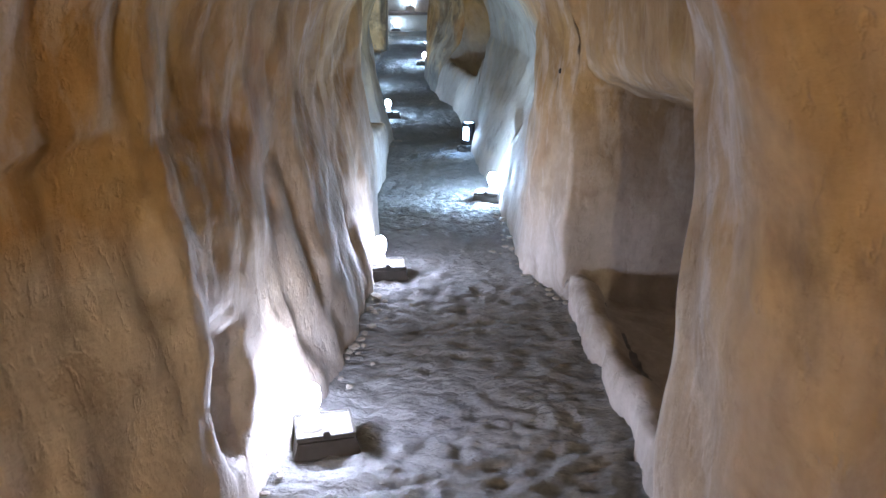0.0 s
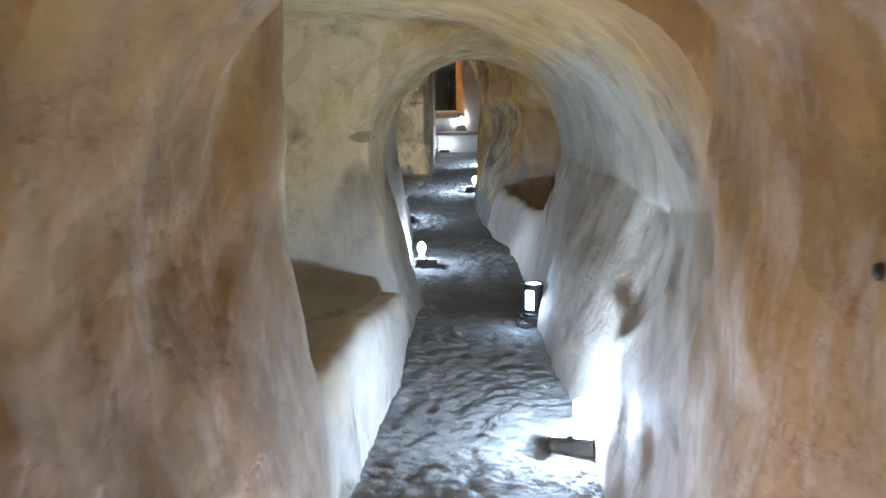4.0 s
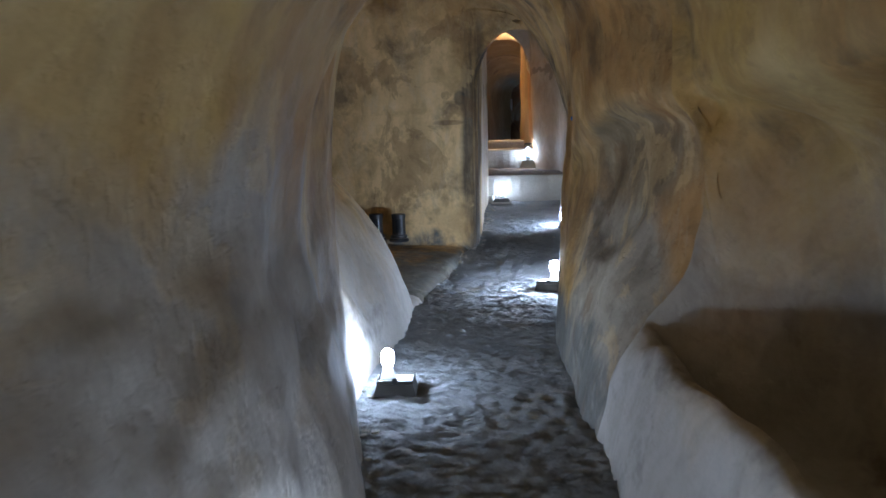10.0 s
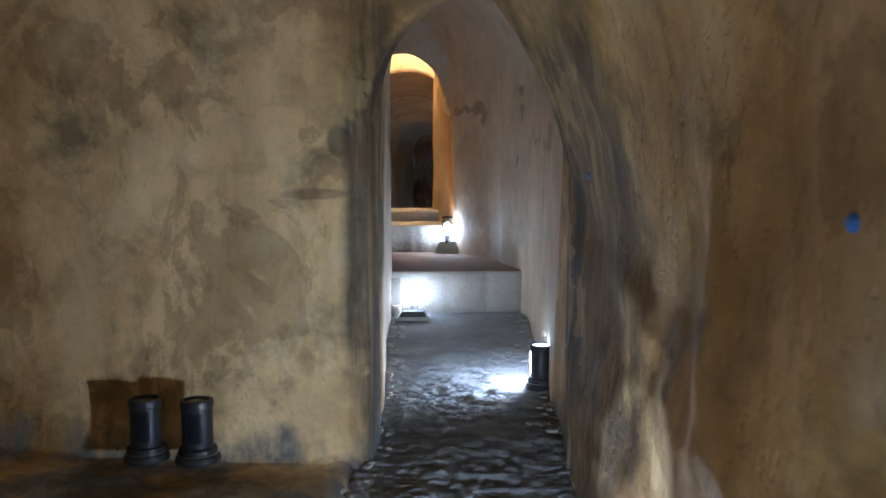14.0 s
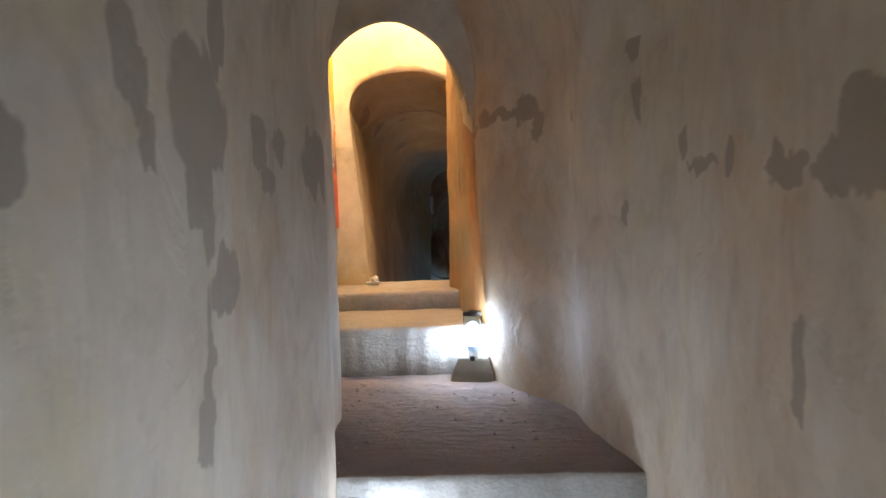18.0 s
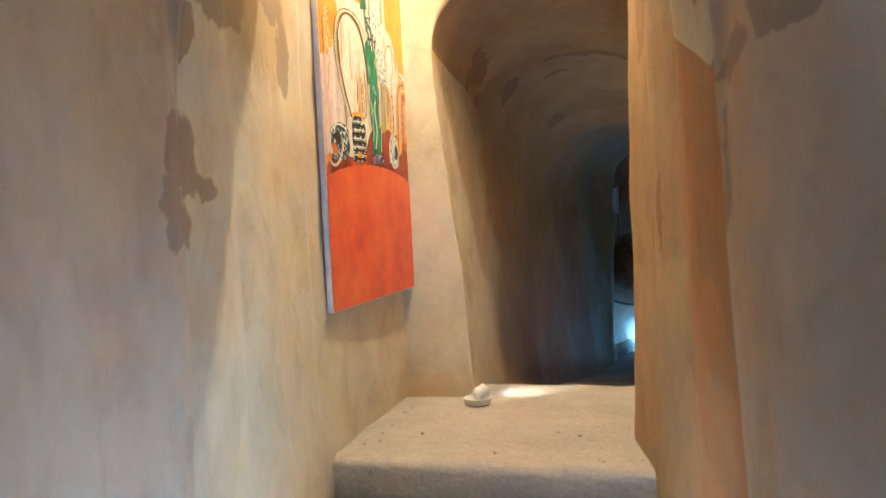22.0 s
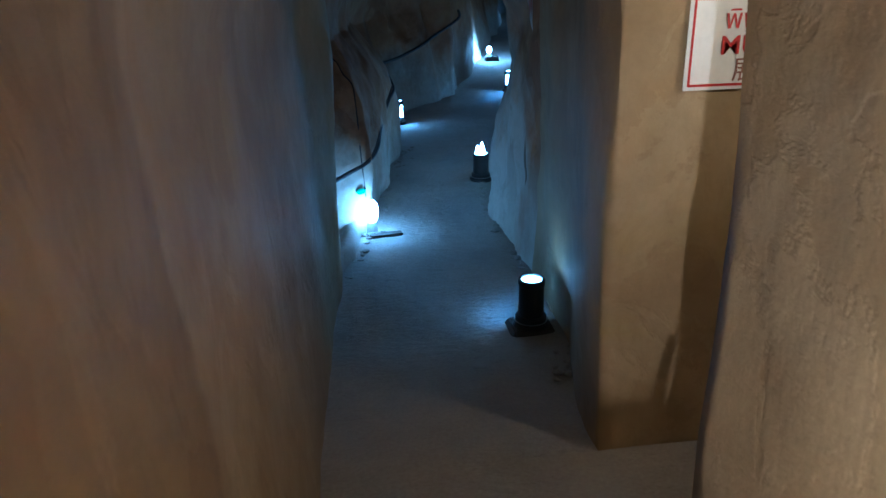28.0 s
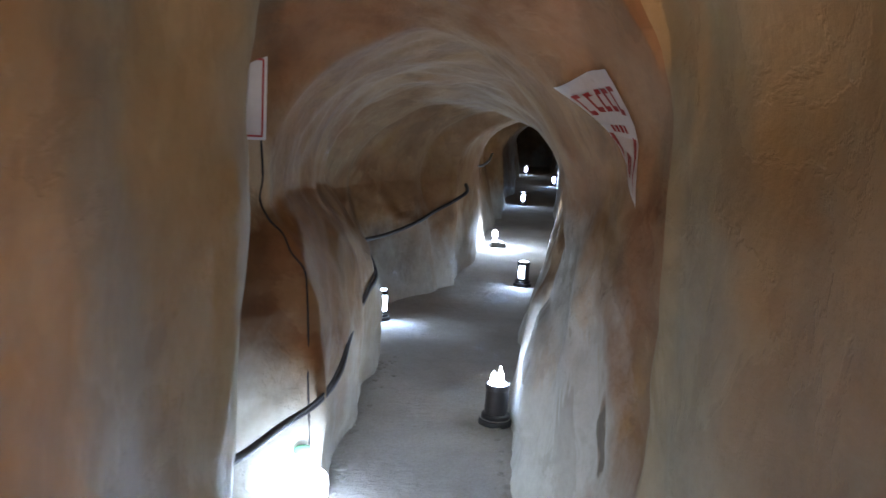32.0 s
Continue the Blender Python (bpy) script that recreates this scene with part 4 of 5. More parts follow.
part("lens", moved(lathe([(0.0215, 0.001), (0.0215, 0.004)], 16), 0, 0, 0.042, 149, 70), SPOT_M, head, "small glowing lens")
tagged(spot, "small white spot lamp on the edge of the step", "lamp")


# ---- the painting ----
def paint(name, stops, scale=14, stretch=(1, 1, 0.3), rough=0.45):
    m, nodes, links, b = material(name, rough)
    broad = noise_at(nodes, links, scale, 6, 0.65, stretch)
    col = ramp(nodes, links, broad, stops)
    brush = noise_at(nodes, links, scale * 5, 6, 0.7, (1, 1.2, 0.35), (1, 2, 3), 0.5)
    col = mixed(nodes, links, 0.55, col, ramp(nodes, links, brush, [(0.34, (0.45, 0.40, 0.36)), (0.5, (0.95, 0.94, 0.93)), (0.66, (1, 1, 1))]), "MULTIPLY")
    links.new(col, b.inputs["Base Color"])
    bumped(nodes, links, b, brush, 0.5, 0.004)
    return m


RED = paint("red_orange_paint", [(0.3, (0.50, 0.05, 0.03)), (0.5, (0.66, 0.11, 0.035)), (0.7, (0.78, 0.22, 0.03))], 5, (1, 1, 1))
ORANGE = paint("orange_paint", [(0.3, (0.80, 0.28, 0.02)), (0.7, (0.90, 0.45, 0.05))], 6)
RUST = paint("rust_paint", [(0.36, (0.14, 0.018, 0.012)), (0.5, (0.36, 0.045, 0.018)), (0.66, (0.60, 0.13, 0.03))], 7)
CHALK = paint("chalk_white_paint", [(0.3, (0.55, 0.45, 0.32)), (0.5, (0.80, 0.76, 0.66)), (0.7, (0.88, 0.86, 0.80))], 16, (1, 1, 0.12))
PINKISH = paint("pinkish_white_paint", [(0.3, (0.66, 0.35, 0.28)), (0.5, (0.76, 0.62, 0.55)), (0.7, (0.84, 0.80, 0.74))], 14, (1, 1, 0.12))
GREEN = paint("green_paint", [(0.3, (0.004, 0.06, 0.03)), (0.48, (0.01, 0.21, 0.11)), (0.60, (0.03, 0.33, 0.18)), (0.68, (0.6, 0.75, 0.62))], 18, (1, 1, 0.5))
OLIVE = paint("olive_gold_paint", [(0.3, (0.30, 0.22, 0.05)), (0.5, (0.62, 0.40, 0.08)), (0.7, (0.80, 0.66, 0.36))], 18, (1, 1, 0.15))
SPECK = paint("speckled_paint", [(0.46, (0.006, 0.014, 0.02)), (0.52, (0.06, 0.16, 0.16)), (0.58, (0.78, 0.80, 0.72))], 55, (1, 1, 1))
STREAK = paint("brown_streak_paint", [(0.3, (0.10, 0.05, 0.02)), (0.7, (0.26, 0.14, 0.05))], 20)
PALE = paint("pale_speckled_paint", [(0.36, (0.04, 0.08, 0.09)), (0.44, (0.40, 0.52, 0.52)), (0.54, (0.82, 0.84, 0.80))], 60, (1, 1, 1))
INK = paint("dark_ink", [(0.3, (0.012, 0.008, 0.006)), (0.7, (0.045, 0.03, 0.02))], 20)
VIOLET = paint("violet_paint", [(0.47, (0.02, 0.008, 0.11)), (0.56, (0.5, 0.46, 0.7))], 60, (1, 1, 1))
EDGE = plain("lilac_canvas_edge", (0.74, 0.72, 0.82), 0.7)
picture = empty("painting", pose(max(wall_at(-1.6, y, z, -1) for y in (25.3, 25.8, 26.2) for z in (1.5, 2.0, 2.5)) + 0.006, 25.335, 1.45, 0, 0, 0) @ Matrix.Diagonal((1, 0.965, 1, 1)))
part("canvas", moved(block(0.024, 0.97, 1.81, 1, 0.002), 0.0055, 0.485, 0), EDGE, picture, "stretched canvas with a pale lilac edge")
LAYER = [0.0182]


def flat_shape(name, points, mat):
    """A flat painted shape on the canvas: (along, up) points."""
    LAYER[0] += 0.00002
    bm = bmesh.new()
    bm.faces.new([bm.verts.new((LAYER[0], u, v)) for u, v in points])
    bmesh.ops.triangulate(bm, faces=bm.faces[:])
    return part(name, bm, mat, picture)


def ribbon(name, line, width, mat):
    LAYER[0] += 0.00002
    bm = bmesh.new()
    p = spaced(rounded(line, 3), 40)
    d = np.gradient(p, axis=0)
    d /= np.linalg.norm(d, axis=1, keepdims=True)
    n = np.stack([-d[:, 1], d[:, 0]], 1)
    rows = []
    for k, (q, m) in enumerate(zip(p, n)):
        w = width * (0.75 + 0.5 * abs(noise.noise(Vector((k * 0.23, width * 90, LAYER[0] * 500)))))
        rows.append([bm.verts.new((LAYER[0], *(q + m * w / 2))), bm.verts.new((LAYER[0], *(q - m * w / 2)))])
    for a, b in zip(rows, rows[1:]):
        bm.faces.new((a[0], a[1], b[1], b[0]))
    bmesh.ops.recalc_face_normals(bm, faces=bm.faces[:])
    return part(name, bm, mat, picture)


W, H = 0.966, 1.806
flat_shape("ground_colour", [(0.004, 0.004), (W, 0.004), (W, H), (0.004, H)], ORANGE)


def at(a, b):
    """Canvas units: a to the right from the edge, b upwards from the top of the red dome."""
    return max(0.006, min(W - 0.004, a * 0.00267)), 0.57 + b * 0.00104


def blot(name, mat, *points):
    return flat_shape(name, rounded([at(*p) for p in points] + [at(*points[0])], 2)[:-1], mat)


def stroke(name, mat, width, *points):
    return ribbon(name, [at(*p) for p in points], width, mat)


blot("rust_band", RUST, (-5, -160), (370, -160), (370, 120), (330, 150), (290, 180), (240, 170), (200, 150), (165, 140), (130, 60), (70, 10), (-5, 20))
blot("white_field", CHALK, (60, 30), (150, 20), (180, 150), (250, 180), (300, 130), (330, 190), (368, 330), (368, 420), (320, 560), (230, 640), (100, 650), (0, 620), (-3, 200))
blot("pink_field", PINKISH, (-4, 20), (60, 60), (95, 130), (90, 250), (70, 380), (35, 430), (-4, 420))
blot("orange_corner", ORANGE, (-4, 380), (30, 400), (55, 470), (75, 560), (60, 640), (-4, 640))
blot("orange_corner", ORANGE, (305, 560), (330, 430), (368, 410), (368, 700), (318, 700))
blot("olive_field", OLIVE, (232, 140), (268, 160), (275, 300), (262, 360), (240, 340))
# streaks of paint that run down the white ground
rnd = random.Random(12)
for k in range(85):
    a, b, h = rnd.uniform(6, 350), rnd.uniform(120, 420), rnd.uniform(60, 240)
    stroke("drip", rnd.choice((CHALK, CHALK, CHALK, PINKISH, OLIVE, OLIVE, ORANGE, STREAK)), rnd.uniform(0.003, 0.011), (a, b), (a + rnd.uniform(-4, 4), b + h * 0.5), (a + rnd.uniform(-6, 6), min(b + h, 600)))
for a, b0, b1, w, mat in ((150, 180, 350, 0.024, ORANGE), (166, 190, 380, 0.016, OLIVE), (138, 200, 330, 0.012, OLIVE), (22, 390, 520, 0.03, OLIVE), (40, 420, 560, 0.02, ORANGE), (276, 160, 340, 0.034, ORANGE), (292, 150, 330, 0.02, RED), (284, 140, 380, 0.008, CHALK),
                         (245, 170, 360, 0.009, CHALK), (256, 160, 350, 0.009, CHALK), (236, 180, 330, 0.007, CHALK)):
    stroke("drip", mat, w, (a - 2, b0), (a + 3, (b0 + b1) / 2), (a - 3, b1))
# the tall white arch and the nested arches beside it
for k, (mat, w) in enumerate(((INK, 0.012), (OLIVE, 0.010), (CHALK, 0.012), (STREAK, 0.006))):
    g = 4.5 * k
    stroke("arch_line", mat, w, (104 - g, 180), (86 - g, 260), (72 - g, 340), (62 - g, 440), (72 - g, 540 + g), (105, 590 + g), (150 + g, 560 + g), (172 + g, 450), (180 + g, 330))
for k, (mat, w) in enumerate(((OLIVE, 0.02), (STREAK, 0.010), (ORANGE, 0.024), (CHALK, 0.010), (ORANGE, 0.022), (STREAK, 0.012), (RED, 0.03))):
    g = 8 * k
    stroke("arch_line", mat, w, (306 + g * 0.7, 40 + g), (308 + g * 0.7, 180), (310 + g * 0.7, 300), (322 + g * 0.6, 375 - g), (345 + g * 0.3, 398 - 1.6 * g), (368, 390 - 1.8 * g))
stroke("arch_line", CHALK, 0.016, (300, 330), (320, 420), (345, 430), (362, 400))
stroke("arch_line", STREAK, 0.006, (262, 470), (280, 540), (300, 520), (322, 430), (345, 405))
# green trunk, its pale lights and dark outline
stroke("trunk", GREEN, 0.105, (204, 40), (208, 130), (202, 220), (210, 320), (192, 440), (200, 500))
for mat, w, line in ((INK, 0.007, ((184, 60), (188, 150), (182, 240), (190, 330), (172, 450))), (CHALK, 0.012, ((200, 70), (212, 150), (200, 230), (214, 300))), (CHALK, 0.009, ((192, 100), (196, 180), (190, 260))),
                     (SPECK, 0.020, ((206, 230), (214, 280), (204, 330))), (CHALK, 0.010, ((226, 60), (230, 140), (224, 220), (234, 310))), (INK, 0.006, ((222, 50), (226, 160), (218, 240), (228, 330)))):
    stroke("trunk_line", mat, w, *line)
blot("trunk_top", SPECK, (176, 640), (224, 640), (226, 520), (214, 470), (188, 480), (180, 560))
blot("column", PALE, (222, 520), (262, 505), (266, 370), (250, 350), (226, 362))
flat_shape("column", [(0.55, 1.14), (0.66, 1.13), (0.68, 1.4), (0.67, H), (0.55, H), (0.53, 1.4)], PALE)
ribbon("column_side", [(0.53, H - 0.005), (0.52, 1.5), (0.50, 1.20)], 0.035, CHALK)
ribbon("column_side", [(0.70, H - 0.005), (0.70, 1.5), (0.71, 1.15)], 0.035, CHALK)
flat_shape("leaf", [(0.43, 1.22), (0.50, 1.23), (0.49, 1.36), (0.46, 1.31)], GREEN)
# little towns on the edge of the dome
blot("town", SPECK, (20, 20), (16, 90), (30, 140), (60, 155), (85, 140), (94, 80), (84, 20), (50, 0))
blot("town_gap", INK, (30, 100), (50, 120), (62, 90), (52, 60), (40, 70))
blot("town_gap", RED, (26, 30), (24, 70), (40, 66), (48, 30))
stroke("loop", CHALK, 0.014, (14, 10), (24, -14), (44, -8), (60, 40), (66, 90))
stroke("loop", CHALK, 0.008, (18, 60), (26, 130), (60, 148), (90, 110), (92, 50))
blot("town", SPECK, (104, 10), (158, 8), (160, 170), (130, 196), (100, 180))
for b in (20, 52, 84, 118, 150):
    stroke("row", INK, 0.012, (108, b), (130, b + 3), (154, b))
    stroke("row", CHALK, 0.006, (106, b + 15), (130, b + 18), (156, b + 15))
blot("town_light", ORANGE, (122, 28), (140, 28), (140, 48), (122, 48))
stroke("roof", ORANGE, 0.02, (104, 186), (130, 204), (156, 180))
blot("town", PALE, (262, 40), (264, 120), (280, 146), (300, 130), (312, 70), (306, 0), (278, -8))
blot("town_gap", INK, (288, 40), (290, 90), (300, 104), (308, 70), (302, 30))
stroke("loop", CHALK, 0.008, (266, 20), (262, 90), (280, 142), (304, 120), (312, 60))
blot("violet_mark", VIOLET, (184, 8), (232, 10), (236, 40), (210, 50), (186, 44))


def dome_edge(t):
    """Height of the red dome's top at the part t of the width, with a ragged brush fringe."""
    u = t - 0.48
    return 0.325 + 0.245 * math.sqrt(max(0.0, 1 - (u / 0.75) ** 2)) + 0.007 * noise.noise(Vector((t * 120, 2, 2))) + 0.006 * noise.noise(Vector((t * 40, 5, 2)))


def dome_paint():
    m, nodes, links, b = material("dome_paint", 0.45)
    tex = nodes.new("ShaderNodeTexCoord")
    q = nodes.new("ShaderNodeVectorMath")
    q.operation = "MULTIPLY_ADD"
    q.inputs[1].default_value, q.inputs[2].default_value = (0, 1 / 0.80, 1 / 0.50), (0, -0.464 / 0.80, -0.06 / 0.50)
    links.new(tex.outputs["Object"], q.inputs[0])
    axes = nodes.new("ShaderNodeSeparateXYZ")
    links.new(q.outputs[0], axes.inputs[0])
    top = nodes.new("ShaderNodeMath")
    top.operation = "MAXIMUM"
    top.inputs[1].default_value = -0.6
    links.new(axes.outputs["Z"], top.inputs[0])
    again = nodes.new("ShaderNodeCombineXYZ")
    links.new(axes.outputs["Y"], again.inputs["Y"])
    links.new(top.outputs[0], again.inputs["Z"])
    far = nodes.new("ShaderNodeVectorMath")
    far.operation = "LENGTH"
    links.new(again.outputs[0], far.inputs[0])
    wob = noise_at(nodes, links, 30, 8, 0.75)
    add = nodes.new("ShaderNodeMath")
    add.operation = "MULTIPLY_ADD"
    add.inputs[1].default_value = 0.35
    links.new(wob, add.inputs[0])
    links.new(far.outputs["Value"], add.inputs[2])
    body = ramp(nodes, links, noise_at(nodes, links, 5, 6, 0.65), [(0.32, (0.50, 0.055, 0.03)), (0.5, (0.66, 0.10, 0.03)), (0.68, (0.74, 0.17, 0.05))])
    rim = ramp(nodes, links, add.outputs[0], [(1.04, (0, 0, 0)), (1.24, (0.45, 0.45, 0.45))])
    col = mixed(nodes, links, rim, body, (0.86, 0.31, 0.03))
    links.new(col, b.inputs["Base Color"])
    bumped(nodes, links, b, wob, 0.4, 0.004)
    return m


dome = [(0.004, 0.004), (W, 0.004)] + [(W - (W - 0.004) * k / 240, dome_edge(1 - k / 240)) for k in range(241)]
flat_shape("dome", dome, dome_paint())
LAYER[0] += 0.0003
dots = bmesh.new()
for k in range(330):
    a, b = rnd.choice(((26, 450), (148, 270), (280, 250), (290, 220), (330, 230), (348, 180), (165, 300))), rnd.uniform(-110, 110)
    u, v = at(a[0] + rnd.uniform(-8, 8), a[1] + b)
    dots.faces.new([dots.verts.new((LAYER[0], u + 0.004 * math.cos(i * math.pi / 3), v + 0.0055 * math.sin(i * math.pi / 3))) for i in range(6)])
part("dots", dots, CHALK, picture, "rows of small white dots")["kind"] = "stuff"
tagged(picture, "tall abstract painting in red, orange, white and green", "painting")


# ---- signs ----
SIGNWHITE = plain("sign_white", (0.78, 0.78, 0.78), 0.35, wear=0.12)
SIGNRED = plain("sign_red", (0.50, 0.02, 0.02), 0.4, wear=0.15)
SIGNDARK = plain("sign_brown", (0.25, 0.10, 0.08), 0.4, wear=0.15)


def lettering(name, text, size, mat, parent, x, z, y=-0.006, bold=0.0, wide=1.0):
    curve = bpy.data.curves.new(name, "FONT")
    curve.body, curve.size, curve.align_x, curve.align_y = text, size, "CENTER", "CENTER"
    curve.extrude, curve.offset = 0.0008, bold
    tmp = bpy.data.objects.new(name, curve)
    me = bpy.data.meshes.new_from_object(tmp)
    bpy.data.objects.remove(tmp)
    me.materials.clear()
    me.materials.append(mat)
    ob = new(name, me)
    ob.parent = parent
    ob.matrix_basis = pose(x, y, z, 90, 0, 0) @ Matrix.Diagonal((wide, 1, 1, 1))
    return ob


def framed_sign(name, m, w, h):
    sign = empty(name, m)
    board = part("board", moved(block(w, 0.006, h, 1, 0.002, -h / 2)), SIGNWHITE, sign, "white board")
    t = 0.008
    for x, z, a, b in ((0, h / 2 - 0.016, w - 0.03, t), (0, -h / 2 + 0.016, w - 0.03, t), (-w / 2 + 0.016, 0, t, h - 0.03), (w / 2 - 0.016, 0, t, h - 0.03)):
        part("border", moved(block(a, 0.002, b, 1, 0.0005, -b / 2), x, -0.0042, z), SIGNRED, board)
    return sign


def against(x, z, w, h, y0):
    """The y of a flat board of that size that rests against the wall met from y0 northwards."""
    return min(PLASTER.ray_cast(Vector((x + a * w / 2, y0, z + c * h / 2)), Vector((0, 1, 0)))[0].y for a in (-0.9, 0, 0.9) for c in (-0.9, 0, 0.9)) - 0.005


museum = framed_sign("wall_sign", pose(-0.350, against(-0.35, 1.84, 0.58, 0.30, 28.9), 1.836, 0, 0.5, 0), 0.58, 0.30)
lettering("thai_line", "\u0e1e\u0e34\u0e1e\u0e34\u0e18\u0e20\u0e31\u0e13\u0e11\u0e4c", 0.085, SIGNRED, museum, 0.0, 0.068)
lettering("english_line", "MUSEUM", 0.084, SIGNRED, museum, 0.0, -0.012, bold=0.0004, wide=1.1)
lettering("chinese_line", "\u5c55\u89c8", 0.082, SIGNDARK, museum, -0.05, -0.092)
tagged(museum, "white wall sign with a red border and red lettering", "sign")
above = framed_sign("wall_sign", pose(-0.347, against(-0.35, 1.84, 0.58, 0.30, 28.9), 2.145, 0, 0.5, 0), 0.58, 0.28)
tagged(above, "white wall sign with a red border above another sign", "sign")
side = framed_sign("wall_sign", pose(-1.98, 32.90, 1.83, 0, 0, 4), 0.42, 0.34)
tagged(side, "white wall sign with a red border in the dark recess", "sign")


# the paper notice that bends round the tunnel wall
def bent_notice():
    notice = empty("paper_notice", pose(0, 0, 0))
    a, b, c, d = Vector((-0.61, 32.75, 1.96)), Vector((-0.56, 32.30, 2.01)), Vector((-0.45, 32.17, 1.53)), Vector((-0.46, 32.27, 1.60))
    heart = Vector((-1.1, 32.4, 1.2))

    def at(u, v, lift=0.0):
        top, low = a.lerp(b, u), d.lerp(c, u)
        p = top.lerp(low, v)
        way = (p - heart).normalized()
        hit = PLASTER.ray_cast(heart, way)
        return (hit[0] if hit[0] else p) - way * (0.008 + lift)

    def sheet(name, u0, u1, v0, v1, mat, lift=0.0, n=8):
        bm = bmesh.new()
        g = [[bm.verts.new(at(u0 + (u1 - u0) * i / n, v0 + (v1 - v0) * j / n, lift)) for i in range(n + 1)] for j in range(n + 1)]
        for j in range(n):
            for i in range(n):
                bm.faces.new((g[j][i], g[j][i + 1], g[j + 1][i + 1], g[j + 1][i]))
        bmesh.ops.solidify(bm, geom=bm.faces[:], thickness=0.001)
        return part(name, bm, mat, notice)

    sheet("paper", 0, 1, 0, 1, SIGNWHITE)
    for u0, u1, v0, v1 in ((0.10, 0.24, 0.16, 0.42), (0.30, 0.44, 0.18, 0.40), (0.48, 0.60, 0.18, 0.40), (0.64, 0.76, 0.18, 0.40), (0.80, 0.92, 0.16, 0.42)):
        sheet("large_letter", u0, u1, v0, v0 + 0.05, SIGNRED, 0.003)
        sheet("large_letter", u0, u0 + 0.04, v0, v1, SIGNRED, 0.003)
        sheet("large_letter", u0, u1, v1 - 0.05, v1, SIGNRED, 0.003)
    for k in range(4):
        sheet("small_letter", 0.3 + 0.11 * k, 0.37 + 0.11 * k, 0.52, 0.58, SIGNRED, 0.003)
    for u, way in ((0.14, 1), (0.84, -1)):
        for k in range(6):
            sheet("arrow", u - 0.014 * (5 - k), u + 0.014 * (5 - k) + 0.01, 0.60 + 0.055 * k, 0.66 + 0.055 * k, SIGNRED, 0.003, 3)
    for k in range(3):
        sheet("small_letter", 0.36 + 0.10 * k, 0.43 + 0.10 * k, 0.74, 0.86, SIGNRED, 0.003, 3)
    return tagged(notice, "creased white paper notice with red letters and an arrow", "notice")


bent_notice()

# leaning white board at the foot of the tunnel wall
lean = empty("leaning_board", pose(-1.02, 28.5, floor_z(28.5) + 0.005, 0, 0, 0))
part("panel", moved(block(0.22, 0.012, 0.34, 1, 0.002), 0, 0, 0, 70, 8), SIGNWHITE, lean)
part("bar", moved(block(0.12, 0.014, 0.012, 1, 0.001), -0.008, -0.002, 0.22, 70, 8), SIGNRED, lean)
part("strip", moved(block(0.02, 0.02, 0.36, 1, 0.002), 0.03, 0.10, 0, 70, 8), plain("pale_wood", (0.45, 0.32, 0.2), 0.7), lean)
tagged(lean, "small white board leaning on the foot of the tunnel wall", "board")


# ---- cables ----
CABLE = plain("black_cable", (0.012, 0.013, 0.018), 0.6)


def cable(points, r, label):
    ob = part("wall_cable", tube(points, r), CABLE, smooth=True)
    return tagged(ob, label, "cable")


cable([(-1.86, 31.75, 0.75), (-1.77, 32.1, 0.65), (-1.66, 32.6, 0.55), (-1.52, 33.0, 0.50), (-1.42, 33.4, 0.49), (-1.37, 33.75, 0.54), (-1.31, 34.2, 0.57), (-1.21, 34.75, 0.60), (-1.13, 35.2, 0.64), (-1.20, 35.7, 0.78)], 0.016, "thick black cable sagging along the tunnel wall")
cable([(-1.70, 32.5, 0.57), (-1.51, 33.0, 0.52), (-1.40, 33.5, 0.55), (-1.34, 34.0, 0.60), (-1.22, 34.7, 0.63), (-1.13, 35.2, 0.67)], 0.007, "thin black cable beside a thicker one")
cable([(-1.35, 36.3, 0.66), (-1.05, 37.0, 0.60), (-0.78, 37.5, 0.60), (-0.50, 37.85, 0.67), (-0.33, 38.06, 0.74), (-0.12, 38.18, 0.84), (0.05, 38.25, 0.95), (0.10, 38.6, 1.0)], 0.020, "black cable hung along the bending tunnel wall")
cable([(0.40, 39.7, 1.15), (0.62, 40.3, 1.12), (0.85, 41.0, 1.15), (1.1, 42.0, 1.2)], 0.018, "black cable along the far tunnel wall")
# a jagged crack down the plaster pier
line = []
for x, z in ((-1.80, 1.66), (-1.79, 1.50), (-1.80, 1.40), (-1.76, 1.31), (-1.70, 1.25), (-1.66, 1.17), (-1.60, 1.09), (-1.585, 0.98), (-1.575, 0.80), (-1.57, 0.60), (-1.56, 0.42), (-1.55, 0.22)):
    hit = PLASTER.ray_cast(Vector((x, 32.2, z)), Vector((0, 1, 0)))[0]
    if hit and hit.y < 33.6:
        line.append((x, hit.y - 0.001, z))
tagged(part("wall_crack", tube(line, 0.005, 5), CABLE), "jagged dark crack running down the plaster pier", "crack")


# a small blue plug and pale chips in the plaster
def knob(name, m, r, mat, label):
    ob = part(name, lathe([(r * 0.6, 0), (r, r * 0.2), (r * 0.9, r * 0.7), (r * 0.4, r)], 10), mat)
    ob.matrix_basis = m
    return tagged(ob, label, "plug")


BLUEPLASTIC = plain("blue_plastic", (0.02, 0.16, 0.5), 0.4)
knob("wall_plug", pose(wall_at(-0.7, 15.5, 1.16, 1) + 0.004, 15.5, 1.16, 0, -90, 0), 0.016, BLUEPLASTIC, "small round blue plastic plug in the plaster wall")
knob("wall_plug", pose(wall_at(-0.7, 17.7, 1.26, 1) + 0.004, 17.7, 1.26, 0, -90, 0), 0.015, BLUEPLASTIC, "small round blue plastic plug in the plaster wall")
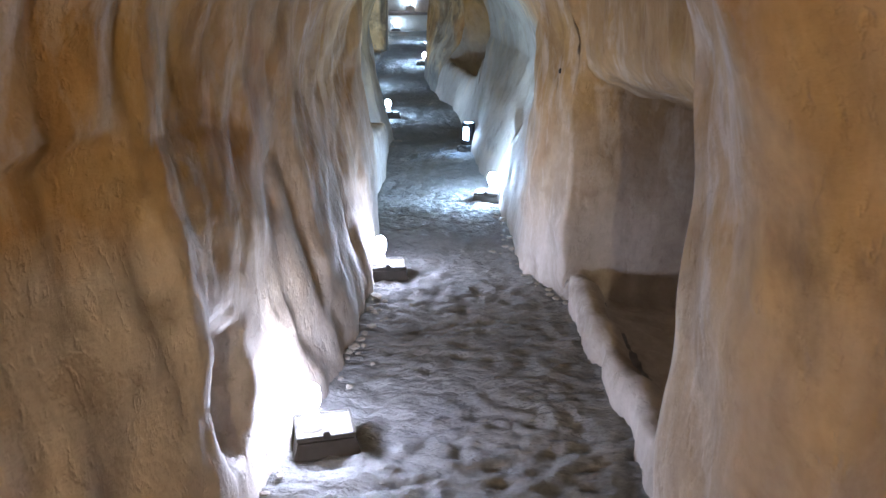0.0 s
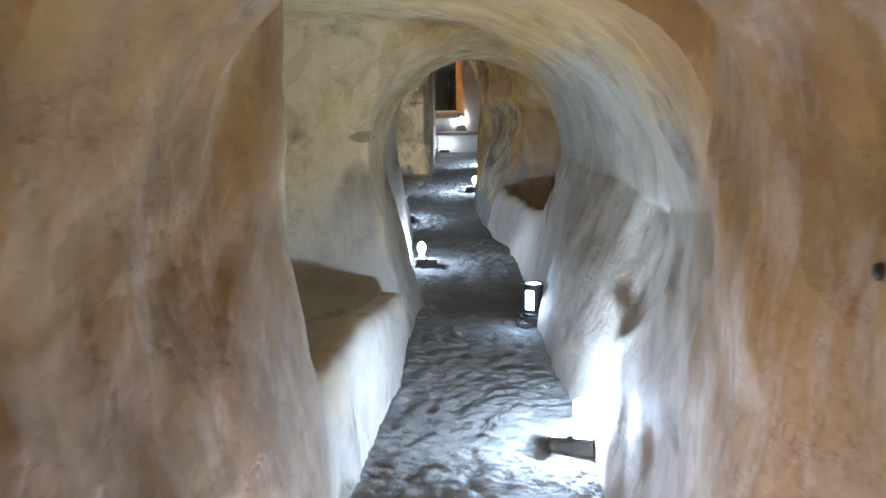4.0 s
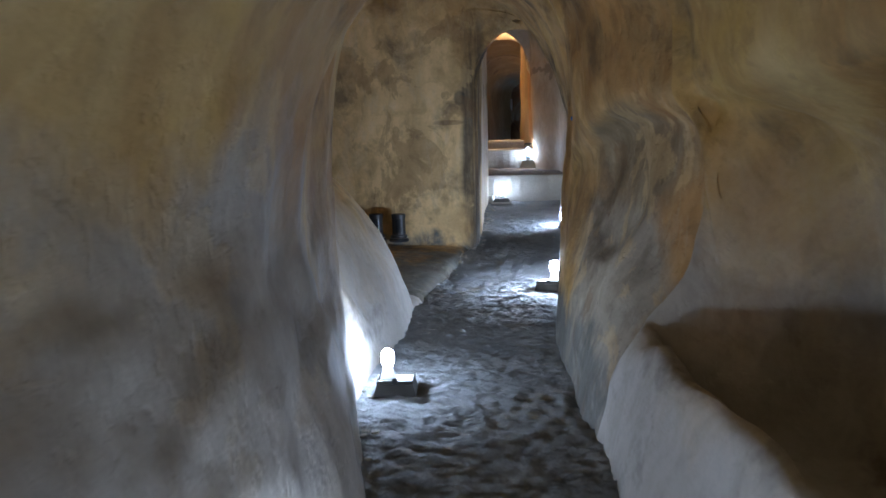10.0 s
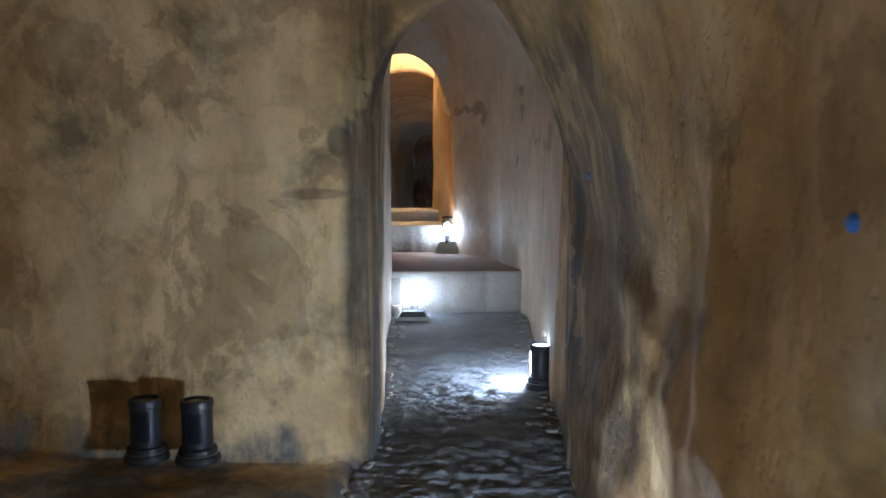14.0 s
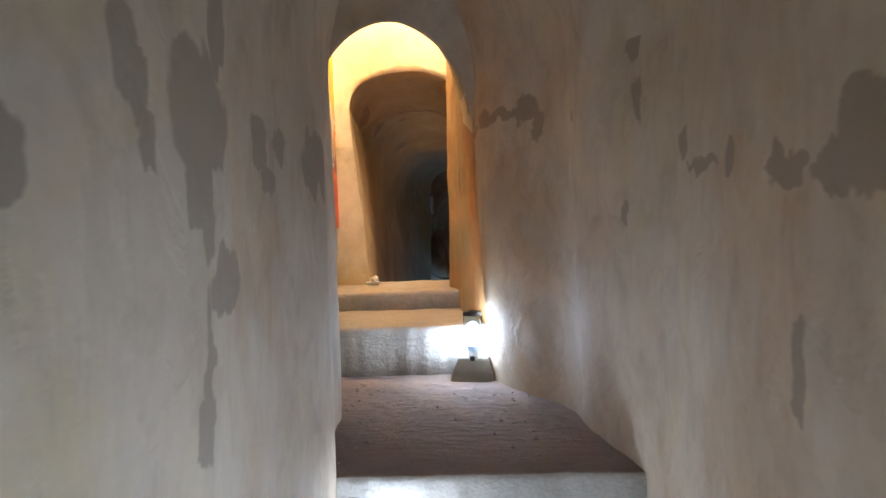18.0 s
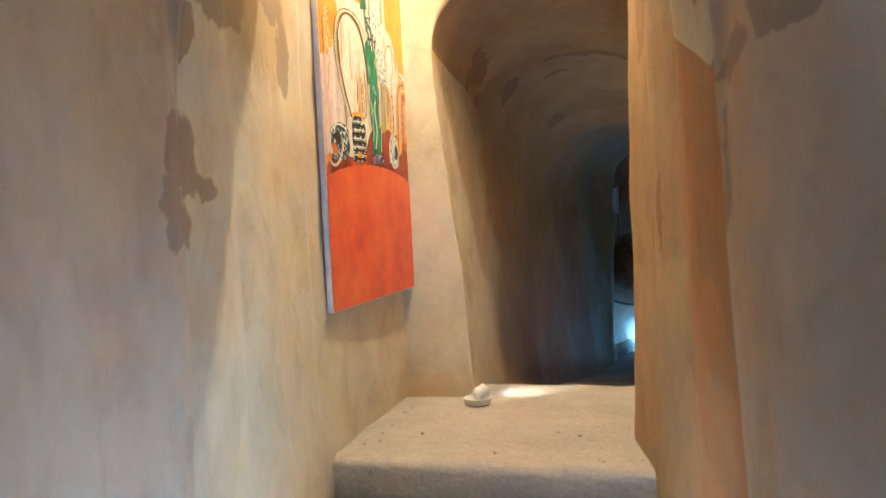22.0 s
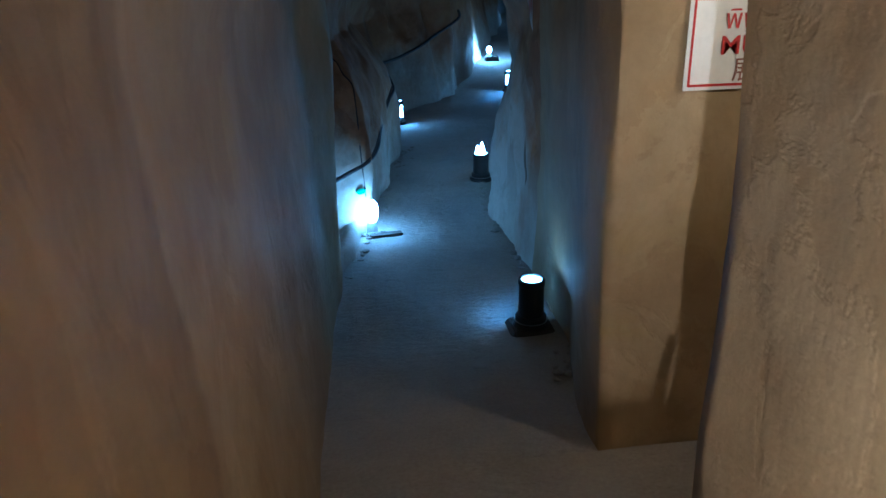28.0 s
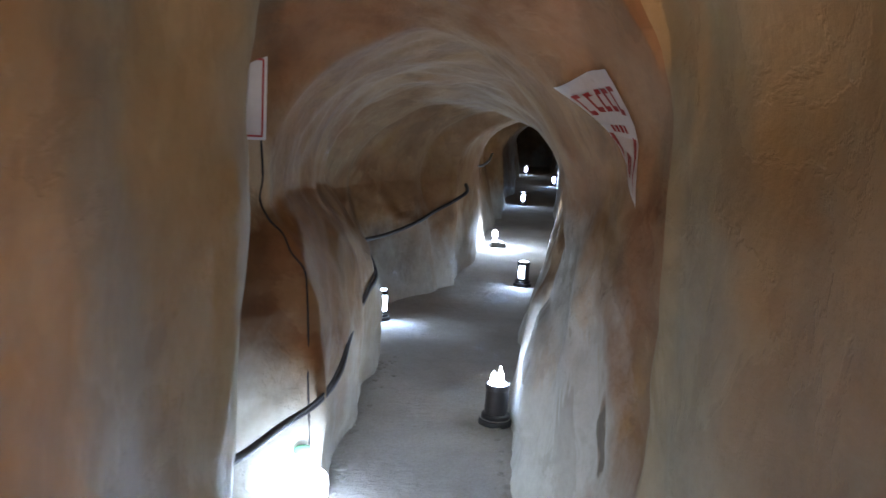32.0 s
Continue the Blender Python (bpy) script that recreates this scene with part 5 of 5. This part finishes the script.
knob("wall_plug", pose(wall_at(0.2, 4.36, 1.0, 1) + 0.004, 4.36, 1.0, 0, -90, 0), 0.015, BLACK, "small dark plug in the pinkish plaster wall")


def on_end_wall(x, z, y0):
    hit = PLASTER.ray_cast(Vector((x, y0, z)), Vector((0, 1, 0)))
    return hit[0].y


def chip(x, z, y0, w, h, mat, name, label, category, turn=0):
    ob = part(name, block(w, 0.010, h, 0.9, 0.003, -h / 2), mat)
    ob.matrix_basis = pose(x, on_end_wall(x, z, y0) - 0.002, z, 0, turn, 0)
    return tagged(ob, label, category)


chip(-1.02, 1.49, 7.6, 0.05, 0.022, WHITE, "plaster_chip", "small pale chip sticking out of the sandy wall", "chip", 10)
paper = part("paper_sheet", block(0.21, 0.004, 0.30, 1, 0.001, -0.15), SIGNWHITE)
paper.matrix_basis = pose(-1.99, min(on_end_wall(-1.99 + u, 1.20 + v, 7.4) for u in (-0.1, 0.1) for v in (-0.14, 0, 0.14)) - 0.004, 1.20, 4, 3, 0)
tagged(paper, "blank white paper sheet stuck to the sandy wall", "paper")


# green paint dab above the broken lamp
dab = part("paint_dab", lathe([(0.032, 0), (0.028, 0.003), (0.012, 0.005)], 9), plain("green_dab", (0.02, 0.25, 0.12), 0.6))
dab.matrix_basis = pose(-1.585, 32.985, 0.275, 80, 0, 10) @ Matrix.Diagonal((1.3, 0.8, 1, 1))
tagged(dab, "small dab of green paint on the plaster by the lamp", "paint dab")


# ---- loose stones and crumbled plaster along the foot of the walls ----
STONE = plain("crumbled_stone", (0.40, 0.37, 0.33), 0.95, wear=0.5)


def rubble(y0, y1, count, side, mat, seed):
    rnd = random.Random(seed)
    bm = bmesh.new()
    for k in range(count):
        y = rnd.uniform(y0, y1)
        i = min(int(np.searchsorted(ys, y)), len(ys) - 1)
        foot = mesh_points[i, 3 if side < 0 else -4, 0]
        x = foot - side * abs(rnd.gauss(0.03, 0.05))
        r = rnd.uniform(0.006, 0.022) * (1.5 if rnd.random() < 0.1 else 1)
        turn = rnd.uniform(0, 6.28)
        ball = bmesh.ops.create_icosphere(bm, subdivisions=1, radius=r)["verts"]
        for v in ball:
            j = 1 + 0.5 * noise.noise(v.co * 110 + Vector((k, 0, 0)))
            q = Vector((v.co.x * 1.3 * j, v.co.y * j, v.co.z * 0.5 * j))
            v.co = Vector((x + q.x * math.cos(turn) - q.y * math.sin(turn), y + q.x * math.sin(turn) + q.y * math.cos(turn), floor_z(y) + 0.006 + q.z))
    ob = part("rubble", bm, mat)
    return tagged(ob, "small stones and crumbled plaster along the wall foot", "rubble", kind="stuff")


rubble(16.6, 21.6, 130, -1, STONE, 3)
rubble(18.6, 21.8, 80, 1, STONE, 4)
rubble(0.8, 5.0, 60, -1, STONE, 5)
rubble(3.9, 7.2, 50, 1, STONE, 6)
rubble(9.2, 14.2, 80, -1, STONE, 7)
rubble(31.9, 36.0, 70, -1, STONE, 8)
rubble(30.2, 34.5, 60, 1, STONE, 9)


# crumbs along the step edges
def crumbs(y0, y1, x0, x1, z, count, seed):
    rnd = random.Random(seed)
    bm = bmesh.new()
    for k in range(count):
        r = rnd.uniform(0.003, 0.008)
        x = rnd.choice((x0 + abs(rnd.gauss(0, 0.06)), x1 - abs(rnd.gauss(0, 0.06)), rnd.uniform(x0, x1)))
        y = rnd.uniform(y0, y1)
        for v in bmesh.ops.create_icosphere(bm, subdivisions=1, radius=r)["verts"]:
            j = 1 + 0.5 * noise.noise(v.co * 90 + Vector((k, 0, 0)))
            v.co = Vector((x + v.co.x * 1.2 * j, y + v.co.y * j, z + r * 0.3 + v.co.z * 0.7 * j))
    return tagged(part("rubble", bm, STEP), "crumbs of cement lying on the step", "rubble", kind="stuff")


crumbs(24.2, 25.25, -2.2, -1.0, 0.762, 45, 21)
crumbs(25.38, 26.2, -2.2, -1.1, 0.912, 30, 22)
crumbs(22.0, 24.0, -1.7, -0.6, 0.437, 80, 23)
